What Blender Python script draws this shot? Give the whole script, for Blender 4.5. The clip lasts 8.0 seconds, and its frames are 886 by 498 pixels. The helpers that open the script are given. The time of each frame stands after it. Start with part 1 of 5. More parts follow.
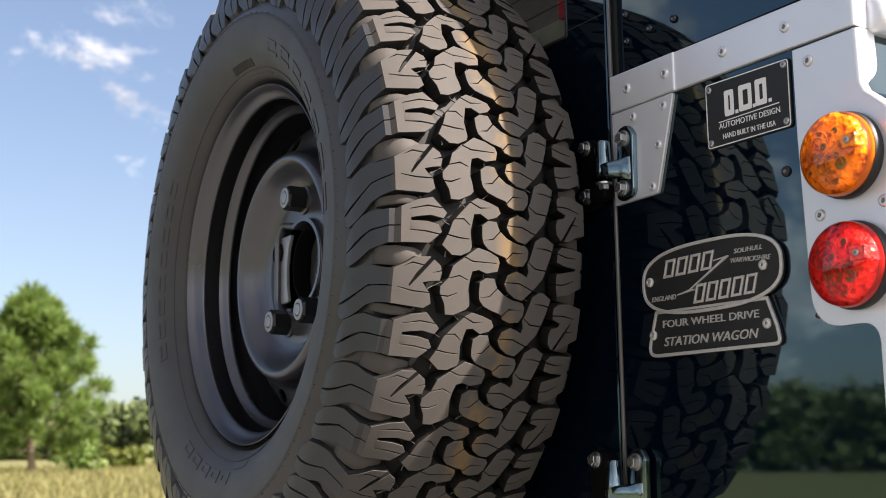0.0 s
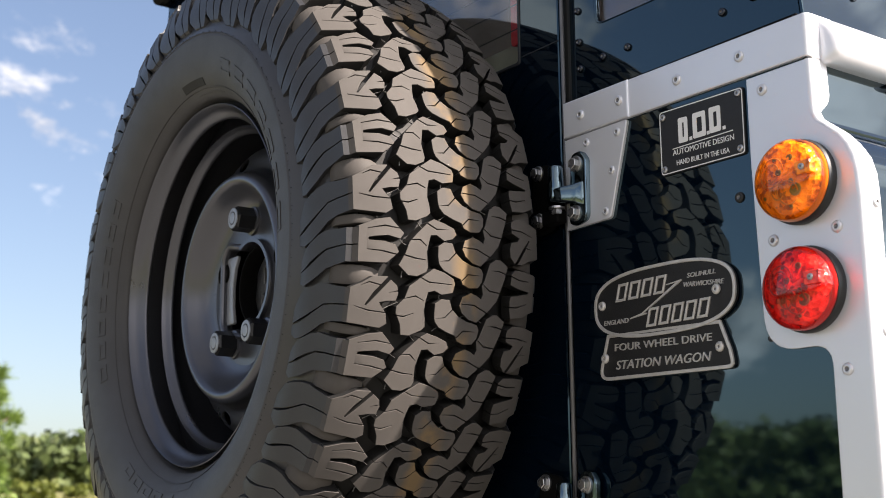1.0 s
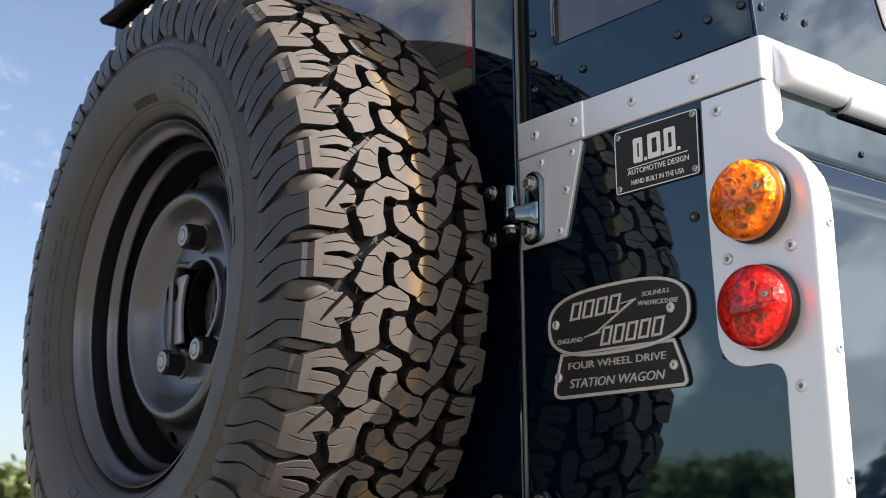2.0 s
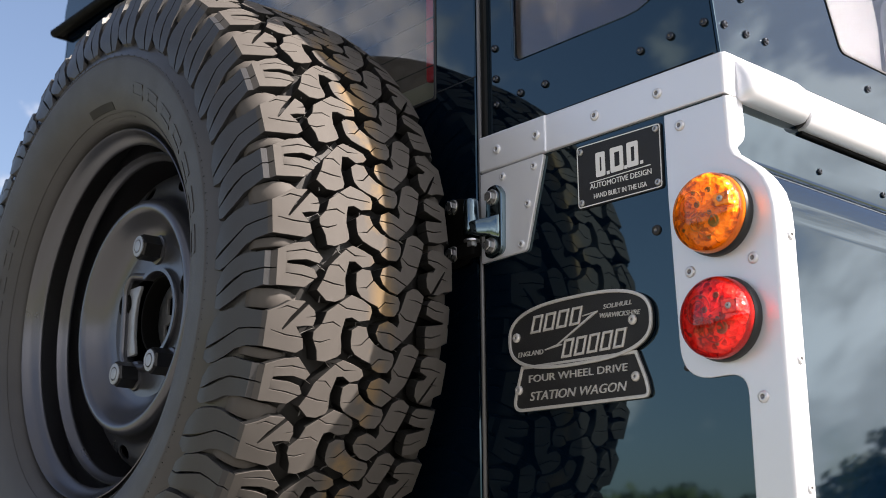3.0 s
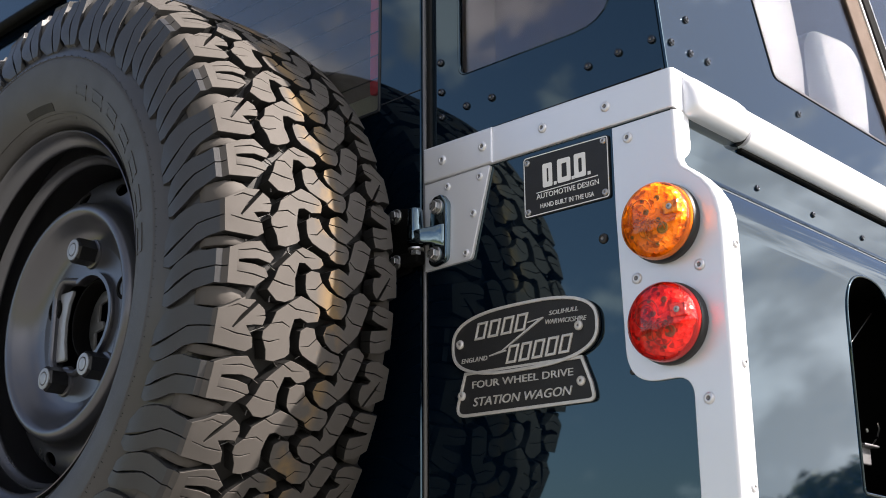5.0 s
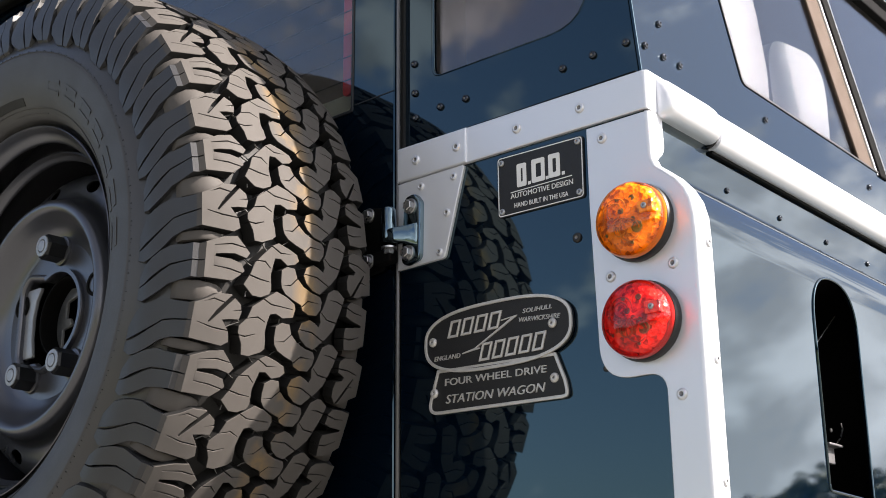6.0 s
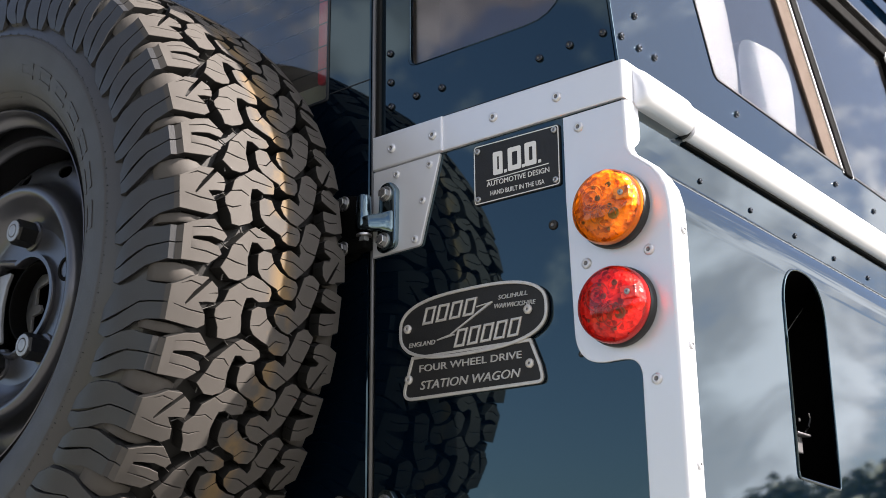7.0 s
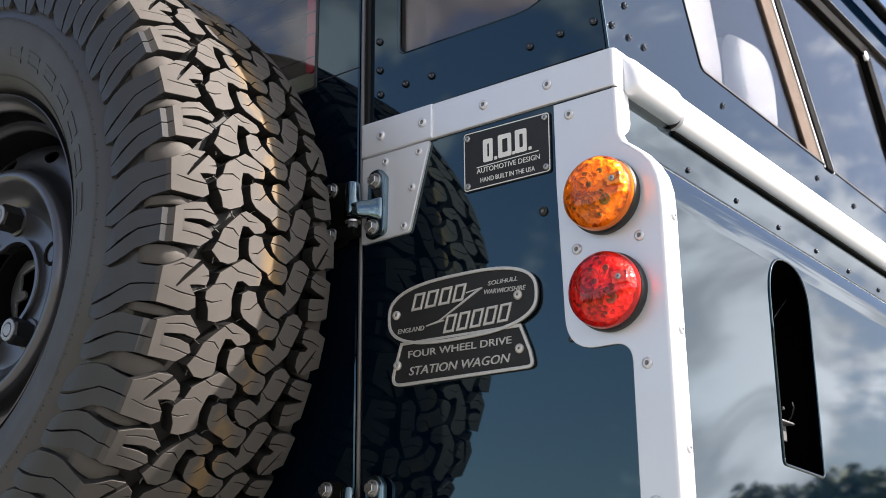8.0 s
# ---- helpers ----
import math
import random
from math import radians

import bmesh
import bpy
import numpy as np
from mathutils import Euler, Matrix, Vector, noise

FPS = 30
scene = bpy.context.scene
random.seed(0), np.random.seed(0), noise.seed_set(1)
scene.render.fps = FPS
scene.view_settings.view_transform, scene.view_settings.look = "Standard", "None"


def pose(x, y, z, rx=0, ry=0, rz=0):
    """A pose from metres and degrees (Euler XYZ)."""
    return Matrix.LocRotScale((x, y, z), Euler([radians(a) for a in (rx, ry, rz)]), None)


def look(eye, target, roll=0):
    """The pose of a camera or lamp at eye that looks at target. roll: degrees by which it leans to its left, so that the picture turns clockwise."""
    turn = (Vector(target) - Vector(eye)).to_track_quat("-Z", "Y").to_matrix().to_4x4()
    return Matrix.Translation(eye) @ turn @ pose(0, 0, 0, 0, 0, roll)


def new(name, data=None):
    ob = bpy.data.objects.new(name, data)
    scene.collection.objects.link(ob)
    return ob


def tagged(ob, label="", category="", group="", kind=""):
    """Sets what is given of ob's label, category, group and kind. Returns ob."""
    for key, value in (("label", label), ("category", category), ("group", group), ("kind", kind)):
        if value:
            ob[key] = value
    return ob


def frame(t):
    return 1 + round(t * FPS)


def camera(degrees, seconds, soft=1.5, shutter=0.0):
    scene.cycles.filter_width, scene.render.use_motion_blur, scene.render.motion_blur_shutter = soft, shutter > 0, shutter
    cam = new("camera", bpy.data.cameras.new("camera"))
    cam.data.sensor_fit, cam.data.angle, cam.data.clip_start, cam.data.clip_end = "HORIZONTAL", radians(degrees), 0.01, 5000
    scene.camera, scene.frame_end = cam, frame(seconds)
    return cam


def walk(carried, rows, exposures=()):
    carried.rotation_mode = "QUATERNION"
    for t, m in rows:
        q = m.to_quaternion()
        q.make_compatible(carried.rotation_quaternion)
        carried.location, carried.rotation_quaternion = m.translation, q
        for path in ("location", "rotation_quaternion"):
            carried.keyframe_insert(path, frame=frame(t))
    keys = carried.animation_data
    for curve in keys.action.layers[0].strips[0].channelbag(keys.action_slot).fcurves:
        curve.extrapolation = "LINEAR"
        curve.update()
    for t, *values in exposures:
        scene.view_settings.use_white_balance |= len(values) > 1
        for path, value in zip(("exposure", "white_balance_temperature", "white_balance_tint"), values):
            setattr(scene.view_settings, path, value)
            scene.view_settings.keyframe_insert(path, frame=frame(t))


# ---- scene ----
cam = camera(37.9, 8.0, soft=0.7)
cam.data.dof.use_dof, cam.data.dof.focus_distance, cam.data.dof.aperture_fstop = True, 1.35, 10.5
PATH = [
    (0, (0.666, -0.884, 0.845), (-0.99, 0.177, 1.209), -0.7),
    (0.5, (0.656, -0.899, 0.837), (-0.958, 0.215, 1.229), -0.6),
    (1, (0.646, -0.913, 0.831), (-0.931, 0.244, 1.247), -0.5),
    (1.5, (0.638, -0.924, 0.824), (-0.902, 0.273, 1.266), -0.6),
    (2, (0.63, -0.925, 0.815), (-0.878, 0.304, 1.282), -0.5),
    (3.5, (0.599, -0.954, 0.786), (-0.8, 0.373, 1.317), -0.5),
    (4, (0.589, -0.967, 0.774), (-0.776, 0.388, 1.323), -0.5),
    (4.5, (0.579, -0.976, 0.762), (-0.753, 0.403, 1.33), -0.4),
    (6, (0.554, -1.007, 0.733), (-0.683, 0.444, 1.335), -0.5),
    (6.5, (0.546, -1.014, 0.721), (-0.66, 0.46, 1.33), -0.5),
    (7, (0.538, -1.019, 0.71), (-0.645, 0.472, 1.324), -0.5),
    (7.5, (0.529, -1.024, 0.702), (-0.634, 0.482, 1.317), -0.6),
    (8, (0.52, -1.031, 0.691), (-0.624, 0.488, 1.311), -0.5),
]
walk(cam, [(t, look(eye, target, roll)) for t, eye, target, roll in PATH], [(0.0, 1.60, 7000.0, 17.0), (8.0, 1.76, 6750.0, 15.0)])

# ---- sky, sun ----
SUN_AZ, SUN_EL = 27.0, 40.0  # degrees from +x towards +y, and above the horizon
world = bpy.data.worlds.new("sky")
scene.world = world
world.use_nodes = True
wn, wl = world.node_tree.nodes, world.node_tree.links
wn.clear()
sky = wn.new("ShaderNodeTexSky")
sky.sky_type = "NISHITA"
sky.sun_disc = False
sky.sun_elevation = radians(SUN_EL)
sky.sun_rotation = radians(90 - SUN_AZ)
sky.dust_density, sky.ozone_density = 1.9, 1.8
tc = wn.new("ShaderNodeTexCoord")
sep = wn.new("ShaderNodeSeparateXYZ")
wl.new(tc.outputs["Generated"], sep.inputs[0])
flat = wn.new("ShaderNodeMath")
flat.operation = "ADD"
flat.inputs[1].default_value = 0.50
wl.new(sep.outputs["Z"], flat.inputs[0])
dome = wn.new("ShaderNodeVectorMath")
dome.operation = "DIVIDE"
wl.new(tc.outputs["Generated"], dome.inputs[0])
wl.new(flat.outputs[0], dome.inputs[1])
cloud = wn.new("ShaderNodeTexNoise")
cloud.inputs["Scale"].default_value = 2.3
cloud.inputs["Detail"].default_value = 9.0
cloud.inputs["Roughness"].default_value = 0.66
cloud.inputs["Distortion"].default_value = 0.25
shift = wn.new("ShaderNodeMapping")
shift.inputs["Location"].default_value = (6.26, 14.69, 15.95)
shift.inputs["Rotation"].default_value = (0, 0, radians(-5.3))
wl.new(dome.outputs[0], shift.inputs["Vector"])
wl.new(shift.outputs[0], cloud.inputs["Vector"])
cover = wn.new("ShaderNodeMapRange")
cover.interpolation_type = "SMOOTHSTEP"
cover.inputs["From Min"].default_value = 0.660
cover.inputs["From Max"].default_value = 0.750
# the clouds thicken on the sunny side of the vehicle and thin out on the other
bank = wn.new("ShaderNodeVectorMath")
bank.operation = "DOT_PRODUCT"
bank.inputs[1].default_value = (0.105, -0.035, 0.0)
wl.new(tc.outputs["Generated"], bank.inputs[0])
gather = wn.new("ShaderNodeMath")
gather.operation = "ADD"
wl.new(cloud.outputs["Fac"], gather.inputs[0])
least = wn.new("ShaderNodeMath")
least.operation = "MAXIMUM"
least.inputs[1].default_value = -0.12
wl.new(bank.outputs["Value"], least.inputs[0])
wl.new(least.outputs[0], gather.inputs[1])
body_c = wn.new("ShaderNodeTexNoise")
body_c.inputs["Scale"].default_value = 12.0
body_c.inputs["Detail"].default_value = 9.0
body_c.inputs["Roughness"].default_value = 0.58
body_c.inputs["Distortion"].default_value = 0.5
wl.new(tc.outputs["Generated"], body_c.inputs["Vector"])
puff = wn.new("ShaderNodeMath")
puff.operation = "MULTIPLY_ADD"
puff.inputs[1].default_value = 0.38
wl.new(body_c.outputs["Fac"], puff.inputs[0])
wl.new(gather.outputs[0], puff.inputs[2])
wl.new(puff.outputs[0], cover.inputs["Value"])
tone = wn.new("ShaderNodeMapRange")
tone.interpolation_type = "SMOOTHSTEP"
tone.inputs["From Min"].default_value = 0.40
tone.inputs["From Max"].default_value = 0.62
tone.inputs["To Min"].default_value = 0.78
tone.inputs["To Max"].default_value = 1.42
wl.new(body_c.outputs["Fac"], tone.inputs["Value"])
# clouds take their brightness from the sky about them, so they are brightest towards the sun
lum = wn.new("ShaderNodeRGBToBW")
wl.new(sky.outputs[0], lum.inputs[0])
lift = wn.new("ShaderNodeMath")
lift.operation = "MULTIPLY_ADD"
lift.inputs[1].default_value, lift.inputs[2].default_value = 1.62, 0.4
wl.new(lum.outputs[0], lift.inputs[0])
shade = wn.new("ShaderNodeMath")
shade.operation = "MULTIPLY"
wl.new(lift.outputs[0], shade.inputs[0])
wl.new(tone.outputs["Result"], shade.inputs[1])
white = wn.new("ShaderNodeMix")
white.data_type = "RGBA"
white.blend_type = "MULTIPLY"
white.inputs[0].default_value = 1.0
white.inputs[6].default_value = (0.93, 0.98, 1.05, 1)
wl.new(shade.outputs[0], white.inputs[7])
both = wn.new("ShaderNodeMix")
both.data_type = "RGBA"
wl.new(cover.outputs["Result"], both.inputs[0])
wl.new(sky.outputs[0], both.inputs[6])
wl.new(white.outputs[2], both.inputs[7])
bg = wn.new("ShaderNodeBackground")
bg.inputs["Strength"].default_value = 0.067
wl.new(both.outputs[2], bg.inputs["Color"])
wo = wn.new("ShaderNodeOutputWorld")
wl.new(bg.outputs[0], wo.inputs["Surface"])

sun = new("sun", bpy.data.lights.new("sun", "SUN"))
sun.data.energy, sun.data.angle, sun.data.color = 4.6, radians(0.53), (1.0, 0.945, 0.865)
ca, ce = math.cos(radians(SUN_AZ)), math.cos(radians(SUN_EL))
sun.matrix_world = look((30 * ca * ce, 30 * math.sin(radians(SUN_AZ)) * ce, 30 * math.sin(radians(SUN_EL))), (0, 0, 0))


# ---- materials ----
def material(name, color, rough=0.5, metal=0.0, vary=0.15, scale=30.0, bump=0.0, bump_scale=200.0, coat=0.0, second=None, spec=0.5):
    """A principled surface whose colour wanders between two tones at two scales, with fine relief."""
    m = bpy.data.materials.new(name)
    m.use_nodes = True
    n, l = m.node_tree.nodes, m.node_tree.links
    p = n["Principled BSDF"]
    co = n.new("ShaderNodeTexCoord")
    big = n.new("ShaderNodeTexNoise")
    big.inputs["Scale"].default_value, big.inputs["Detail"].default_value = scale, 8.0
    l.new(co.outputs["Object"], big.inputs["Vector"])
    ramp = n.new("ShaderNodeMix")
    ramp.data_type = "RGBA"
    other = second or tuple(c * (1 - vary) for c in color)
    ramp.inputs[6].default_value = (*color, 1)
    ramp.inputs[7].default_value = (*other, 1)
    l.new(big.outputs["Fac"], ramp.inputs[0])
    l.new(ramp.outputs[2], p.inputs["Base Color"])
    p.inputs["Metallic"].default_value = metal
    p.inputs["Specular IOR Level"].default_value = spec
    rr = n.new("ShaderNodeMapRange")
    rr.inputs["To Min"].default_value, rr.inputs["To Max"].default_value = rough * 0.85, min(1, rough * 1.15)
    l.new(big.outputs["Fac"], rr.inputs["Value"])
    l.new(rr.outputs["Result"], p.inputs["Roughness"])
    p.inputs["Coat Weight"].default_value = coat
    p.inputs["Coat Roughness"].default_value = 0.02
    if bump:
        fine = n.new("ShaderNodeTexNoise")
        fine.inputs["Scale"].default_value, fine.inputs["Detail"].default_value = bump_scale, 4.0
        l.new(co.outputs["Object"], fine.inputs["Vector"])
        b = n.new("ShaderNodeBump")
        b.inputs["Strength"].default_value, b.inputs["Distance"].default_value = bump, 0.002
        l.new(fine.outputs["Fac"], b.inputs["Height"])
        l.new(b.outputs["Normal"], p.inputs["Normal"])
    return m


PAINT = material("dark_gloss_paint", (0.0005, 0.0032, 0.0085), 0.03, 0.0, 0.3, 6.0, 0.004, 14.0, spec=0.78)
PAINT.node_tree.nodes["Principled BSDF"].inputs["Specular Tint"].default_value = (0.59, 0.88, 0.97, 1)
PAINT.node_tree.nodes["Principled BSDF"].inputs["IOR"].default_value = 1.6
SILVER = material("silver_satin_metal", (0.70, 0.715, 0.755), 0.36, 0.45, 0.06, 12.0, 0.04, 900.0)
RIVET = material("rivet_aluminium", (0.68, 0.69, 0.72), 0.30, 0.55, 0.15, 80.0)
STEEL = material("zinc_steel", (0.50, 0.50, 0.50), 0.28, 0.95, 0.35, 120.0, 0.05, 700.0)
# wheel nuts: the shade on their sides is part of this colour
SHADED_STEEL = material("shaded_nut_steel", (0.013, 0.014, 0.016), 0.36, 0.3, 0.4, 150.0)
CHROME = material("blued_chrome", (0.17, 0.235, 0.265), 0.12, 1.0, 0.25, 40.0)
RUBBER = material("tyre_rubber", (0.0430, 0.0430, 0.0450), 0.31, 0.0, 0.35, 18.0, 0.12, 900.0)
SIDEWALL = material("satin_sidewall_rubber", (0.0530, 0.0515, 0.0525), 0.56, 0.0, 0.35, 22.0, 0.16, 1300.0, spec=0.42)
SEAL = material("black_rubber_seal", (0.012, 0.012, 0.012), 0.5, 0.0, 0.2, 60.0)
RIM = material("anthracite_rim_paint", (0.113, 0.116, 0.130), 0.29, 0.78, 0.12, 14.0, 0.03, 1500.0)
MATT = material("matt_black_rubber", (0.0025, 0.0025, 0.0025), 0.8, 0.0, 0.2, 60.0, spec=0.08)
# near black that carries the shade of deep hollows
BLACK = material("hollow_shade_black", (0.004, 0.004, 0.004), 0.9, 0.0, 0.1, 10.0, spec=0.1)
SCREW = material("blackened_screw", (0.065, 0.072, 0.085), 0.18, 1.0, 0.5, 200.0)
CREAM = material("cream_leather", (0.092, 0.074, 0.075), 0.6, 0.0, 0.1, 25.0, 0.15, 350.0)
BLACK_PLATE = material("black_enamel", (0.008, 0.008, 0.009), 0.45, 0.0, 0.35, 90.0, 0.25, 1400.0)
CAST = material("polished_cast_aluminium", (0.68, 0.66, 0.63), 0.36, 0.5, 0.35, 160.0, 0.15, 1100.0)
PRINT = material("white_print", (0.72, 0.72, 0.71), 0.5, 0.0, 0.05, 60.0)
PIN = material("rivet_pin_steel", (0.22, 0.22, 0.23), 0.45, 0.6, 0.3, 90.0)


# ---- builders ----
def part(name, bm, mat, parent=None, label="", smooth=False, angle=35):
    """Links a bmesh as one mesh object, under a parent if one is given."""
    me = bpy.data.meshes.new(name)
    bmesh.ops.recalc_face_normals(bm, faces=bm.faces)
    bm.to_mesh(me)
    bm.free()
    me.materials.append(mat)
    if smooth:
        me.shade_smooth()
        if angle:
            me.set_sharp_from_angle(angle=radians(angle))
    ob = new(name, me)
    if parent:
        ob.parent = parent
    if label:
        tagged(ob, label)
    return ob


def thing(name, label, category, at=(0, 0, 0), group="", kind=""):
    ob = tagged(new(name), label, category, group, kind)
    ob.location = at
    ob.empty_display_size = 0.05
    return ob


def box(bm, lo, hi, bevel=0.0):
    """Adds a box between two corners, with its edges rounded."""
    lo, hi = Vector(lo), Vector(hi)
    m = Matrix.Translation((lo + hi) / 2) @ Matrix.Diagonal((*(hi - lo), 1))
    made = bmesh.ops.create_cube(bm, size=1, matrix=m)["verts"]
    if bevel:
        edges = {e for v in made for e in v.link_edges}
        bmesh.ops.bevel(bm, geom=list(edges), offset=bevel, segments=2, affect="EDGES", profile=0.5)
    return bm


def boxed(lo, hi, bevel=0.0):
    return box(bmesh.new(), lo, hi, bevel)


def spin_profile(bm, rows, axis, at, steps=64, close=False):
    """Turns rows of (radius, height) about an axis (a vector) through a point."""
    axis = Vector(axis).normalized()
    u = axis.orthogonal().normalized()
    v = axis.cross(u)
    at = Vector(at)
    rings = []
    for r, h in rows:
        if r < 1e-6:
            rings.append([bm.verts.new(at + axis * h)])
        else:
            rings.append([bm.verts.new(at + axis * h + r * (math.cos(2 * math.pi * i / steps) * u + math.sin(2 * math.pi * i / steps) * v)) for i in range(steps)])
    pairs = list(zip(rings, rings[1:])) + ([(rings[-1], rings[0])] if close else [])
    for a, b in pairs:
        for i in range(steps):
            k = (i + 1) % steps
            if len(a) == 1 and len(b) > 1:
                bm.faces.new((a[0], b[k], b[i]))
            elif len(b) == 1 and len(a) > 1:
                bm.faces.new((a[i], a[k], b[0]))
            elif len(a) > 1:
                bm.faces.new((a[i], a[k], b[k], b[i]))
    return bm


def plate(outline, holes, place, depth, bevel=0.0):
    """A flat sheet with holes: 2D outlines, place(u, v, d) gives the 3D point at depth d behind the face."""
    bm = bmesh.new()
    rings = []
    for ring in [outline, *holes]:
        vs = [bm.verts.new((u, v, 0)) for u, v in ring]
        rings.append([bm.edges.new((vs[i], vs[(i + 1) % len(vs)])) for i in range(len(vs))])
    bmesh.ops.triangle_fill(bm, use_beauty=True, use_dissolve=False, edges=[e for r in rings for e in r])
    front = list(bm.faces)
    made = bmesh.ops.extrude_face_region(bm, geom=front)
    back = [g for g in made["geom"] if isinstance(g, bmesh.types.BMVert)]
    for v in back:
        v.co.z = 1.0
    if bevel:
        bm.normal_update()
        rim = [e for e in bm.edges if e.verts[0].co.z < 0.5 and e.verts[1].co.z < 0.5 and len(e.link_faces) == 2
               and abs(abs(e.link_faces[0].normal.z) - abs(e.link_faces[1].normal.z)) > 0.5]
        for v in bm.verts:
            v.co.z *= depth
        bmesh.ops.bevel(bm, geom=rim, offset=bevel, segments=2, affect="EDGES", profile=0.5)
        for v in bm.verts:
            v.co = place(v.co.x, v.co.y, v.co.z)
    else:
        for v in bm.verts:
            v.co = place(v.co.x, v.co.y, v.co.z * depth)
    return bm


def rear(y):
    """Places a sheet on the rear of the body, its face at y."""
    return lambda u, v, d: Vector((u, y + d, v))


def rounded(corners, radius, steps=5):
    """An outline with its corners rounded. radius: one, or one a corner."""
    out, n = [], len(corners)
    for i, c in enumerate(corners):
        r = radius[i] if isinstance(radius, (list, tuple)) else radius
        p, a, b = Vector(c), Vector(corners[i - 1]), Vector(corners[(i + 1) % n])
        if r <= 0:
            out.append(tuple(p))
            continue
        da, db = (a - p).normalized(), (b - p).normalized()
        half = da.angle(db) / 2
        cut = min(r / math.tan(half), 0.49 * (a - p).length, 0.49 * (b - p).length)
        s, e = p + da * cut, p + db * cut
        for k in range(steps + 1):
            t = k / steps
            out.append(tuple((1 - t) ** 2 * s + 2 * t * (1 - t) * p + t * t * e))
    return out


def swept(profile, y0, y1, thick=0.0):
    """A profile in x and z drawn out along y; closed if it has no thickness."""
    bm = bmesh.new()
    a = [bm.verts.new((x, y0, z)) for x, z in profile]
    b = [bm.verts.new((x, y1, z)) for x, z in profile]
    n = len(profile)
    for i in range(n if not thick else n - 1):
        k = (i + 1) % n
        bm.faces.new((a[i], a[k], b[k], b[i]))
    if thick:
        bm.normal_update()
        bmesh.ops.solidify(bm, geom=list(bm.faces), thickness=thick)
    else:
        bm.faces.new(a)
        bm.faces.new(list(reversed(b)))
    return bm


def tube(points, radius, sides=10):
    """A round bar along points."""
    bm = bmesh.new()
    pts = [Vector(p) for p in points]
    rings = []
    for i, p in enumerate(pts):
        way = (pts[min(i + 1, len(pts) - 1)] - pts[max(i - 1, 0)]).normalized()
        u = way.orthogonal().normalized() if i == 0 else (u - way * u.dot(way)).normalized()
        v = way.cross(u)
        rings.append([bm.verts.new(p + radius * (math.cos(2 * math.pi * k / sides) * u + math.sin(2 * math.pi * k / sides) * v)) for k in range(sides)])
    for a, b in zip(rings, rings[1:]):
        for k in range(sides):
            bm.faces.new((a[k], a[(k + 1) % sides], b[(k + 1) % sides], b[k]))
    bm.faces.new(rings[0])
    bm.faces.new(rings[-1])
    return bm


def carve(ob, cutter):
    """Takes the cutter's volume out of ob for good."""
    mod = ob.modifiers.new("cut", "BOOLEAN")
    mod.operation, mod.object, mod.solver = "DIFFERENCE", cutter, "EXACT"
    bpy.context.view_layer.update()
    me = bpy.data.meshes.new_from_object(ob.evaluated_get(bpy.context.evaluated_depsgraph_get()))
    ob.modifiers.remove(mod)
    ob.data = me
    bpy.data.objects.remove(cutter)
    return ob


def rivet_mesh(r=0.0055, h=0.0024, pin=0.0022):
    """A domed rivet with a hole in its head, along -y."""
    bm = bmesh.new()
    spin_profile(bm, [(r, 0.0004), (r, -0.0006), (r * 0.85, -h * 0.8), (pin * 1.25, -h), (pin, -h * 0.8), (pin * 0.8, -h * 0.45), (0, -h * 0.4)], (0, 1, 0), (0, 0, 0), 16)
    me = bpy.data.meshes.new("rivet")
    bmesh.ops.recalc_face_normals(bm, faces=bm.faces)
    bm.to_mesh(me)
    bm.free()
    me.shade_smooth()
    for f in me.polygons:  # the pin's grey, with the shade of its hole coloured in
        if math.hypot(f.center.x, f.center.z) < pin * 0.9:
            f.material_index = 1
    return me


def hex_mesh(r, h, washer=0.0, stud=0.0):
    """A hexagonal bolt head along -y, with a washer below and a stud end above it."""
    bm = bmesh.new()
    if washer:
        spin_profile(bm, [(washer, 0.0005), (washer, -0.0015), (washer * 0.95, -0.002), (r * 0.7, -0.002)], (0, 1, 0), (0, 0, 0), 24)
    lo = -0.002 if washer else 0.0
    spin_profile(bm, [(r, lo), (r, lo - h * 0.88), (r * 0.88, lo - h), (0, lo - h)], (0, 1, 0), (0, 0, 0), 6)
    if stud:
        spin_profile(bm, [(stud, lo - h * 0.9), (stud, lo - h * 1.25), (stud * 0.8, lo - h * 1.35), (0, lo - h * 1.35)], (0, 1, 0), (0, 0, 0), 14)
    me = bpy.data.meshes.new("bolt")
    bmesh.ops.recalc_face_normals(bm, faces=bm.faces)
    bm.to_mesh(me)
    bm.free()
    return me


def fix(name, me, mat, at, parent, turn=(0, 0, 0), label=""):
    """Sets a small shared mesh at a place, under its part."""
    if not me.materials:
        me.materials.append(mat)
        me.materials.append(PIN)
    ob = new(name, me)
    ob.parent = parent
    ob.matrix_basis = pose(*at, *turn)
    if label:
        tagged(ob, label)
    return ob


# ---- the vehicle ----
LEAN = 0.092  # how far the upper body leans in, per metre of height
MID = -0.778   # the vehicle's middle line
car = thing("off_road_vehicle", "dark blue-green boxy off-road vehicle with silver trim, parked on grass", "vehicle")


def mirror_x(x):
    return 2 * MID - x


# lower body side: upper flat band, then a rolled shoulder and a plain flank
SHOULDER = [(-0.0405, 1.245), (-0.0390, 1.195), (-0.0386, 1.1785), (-0.0378, 1.1752), (-0.0350, 1.1726), (-0.0305, 1.1714)]
ROLL = [(-0.0305, 1.168), (-0.024, 1.166), (-0.016, 1.161), (-0.0085, 1.153), (-0.003, 1.142), (0.0, 1.128), (0.0015, 1.108), (0.0015, 0.45)]

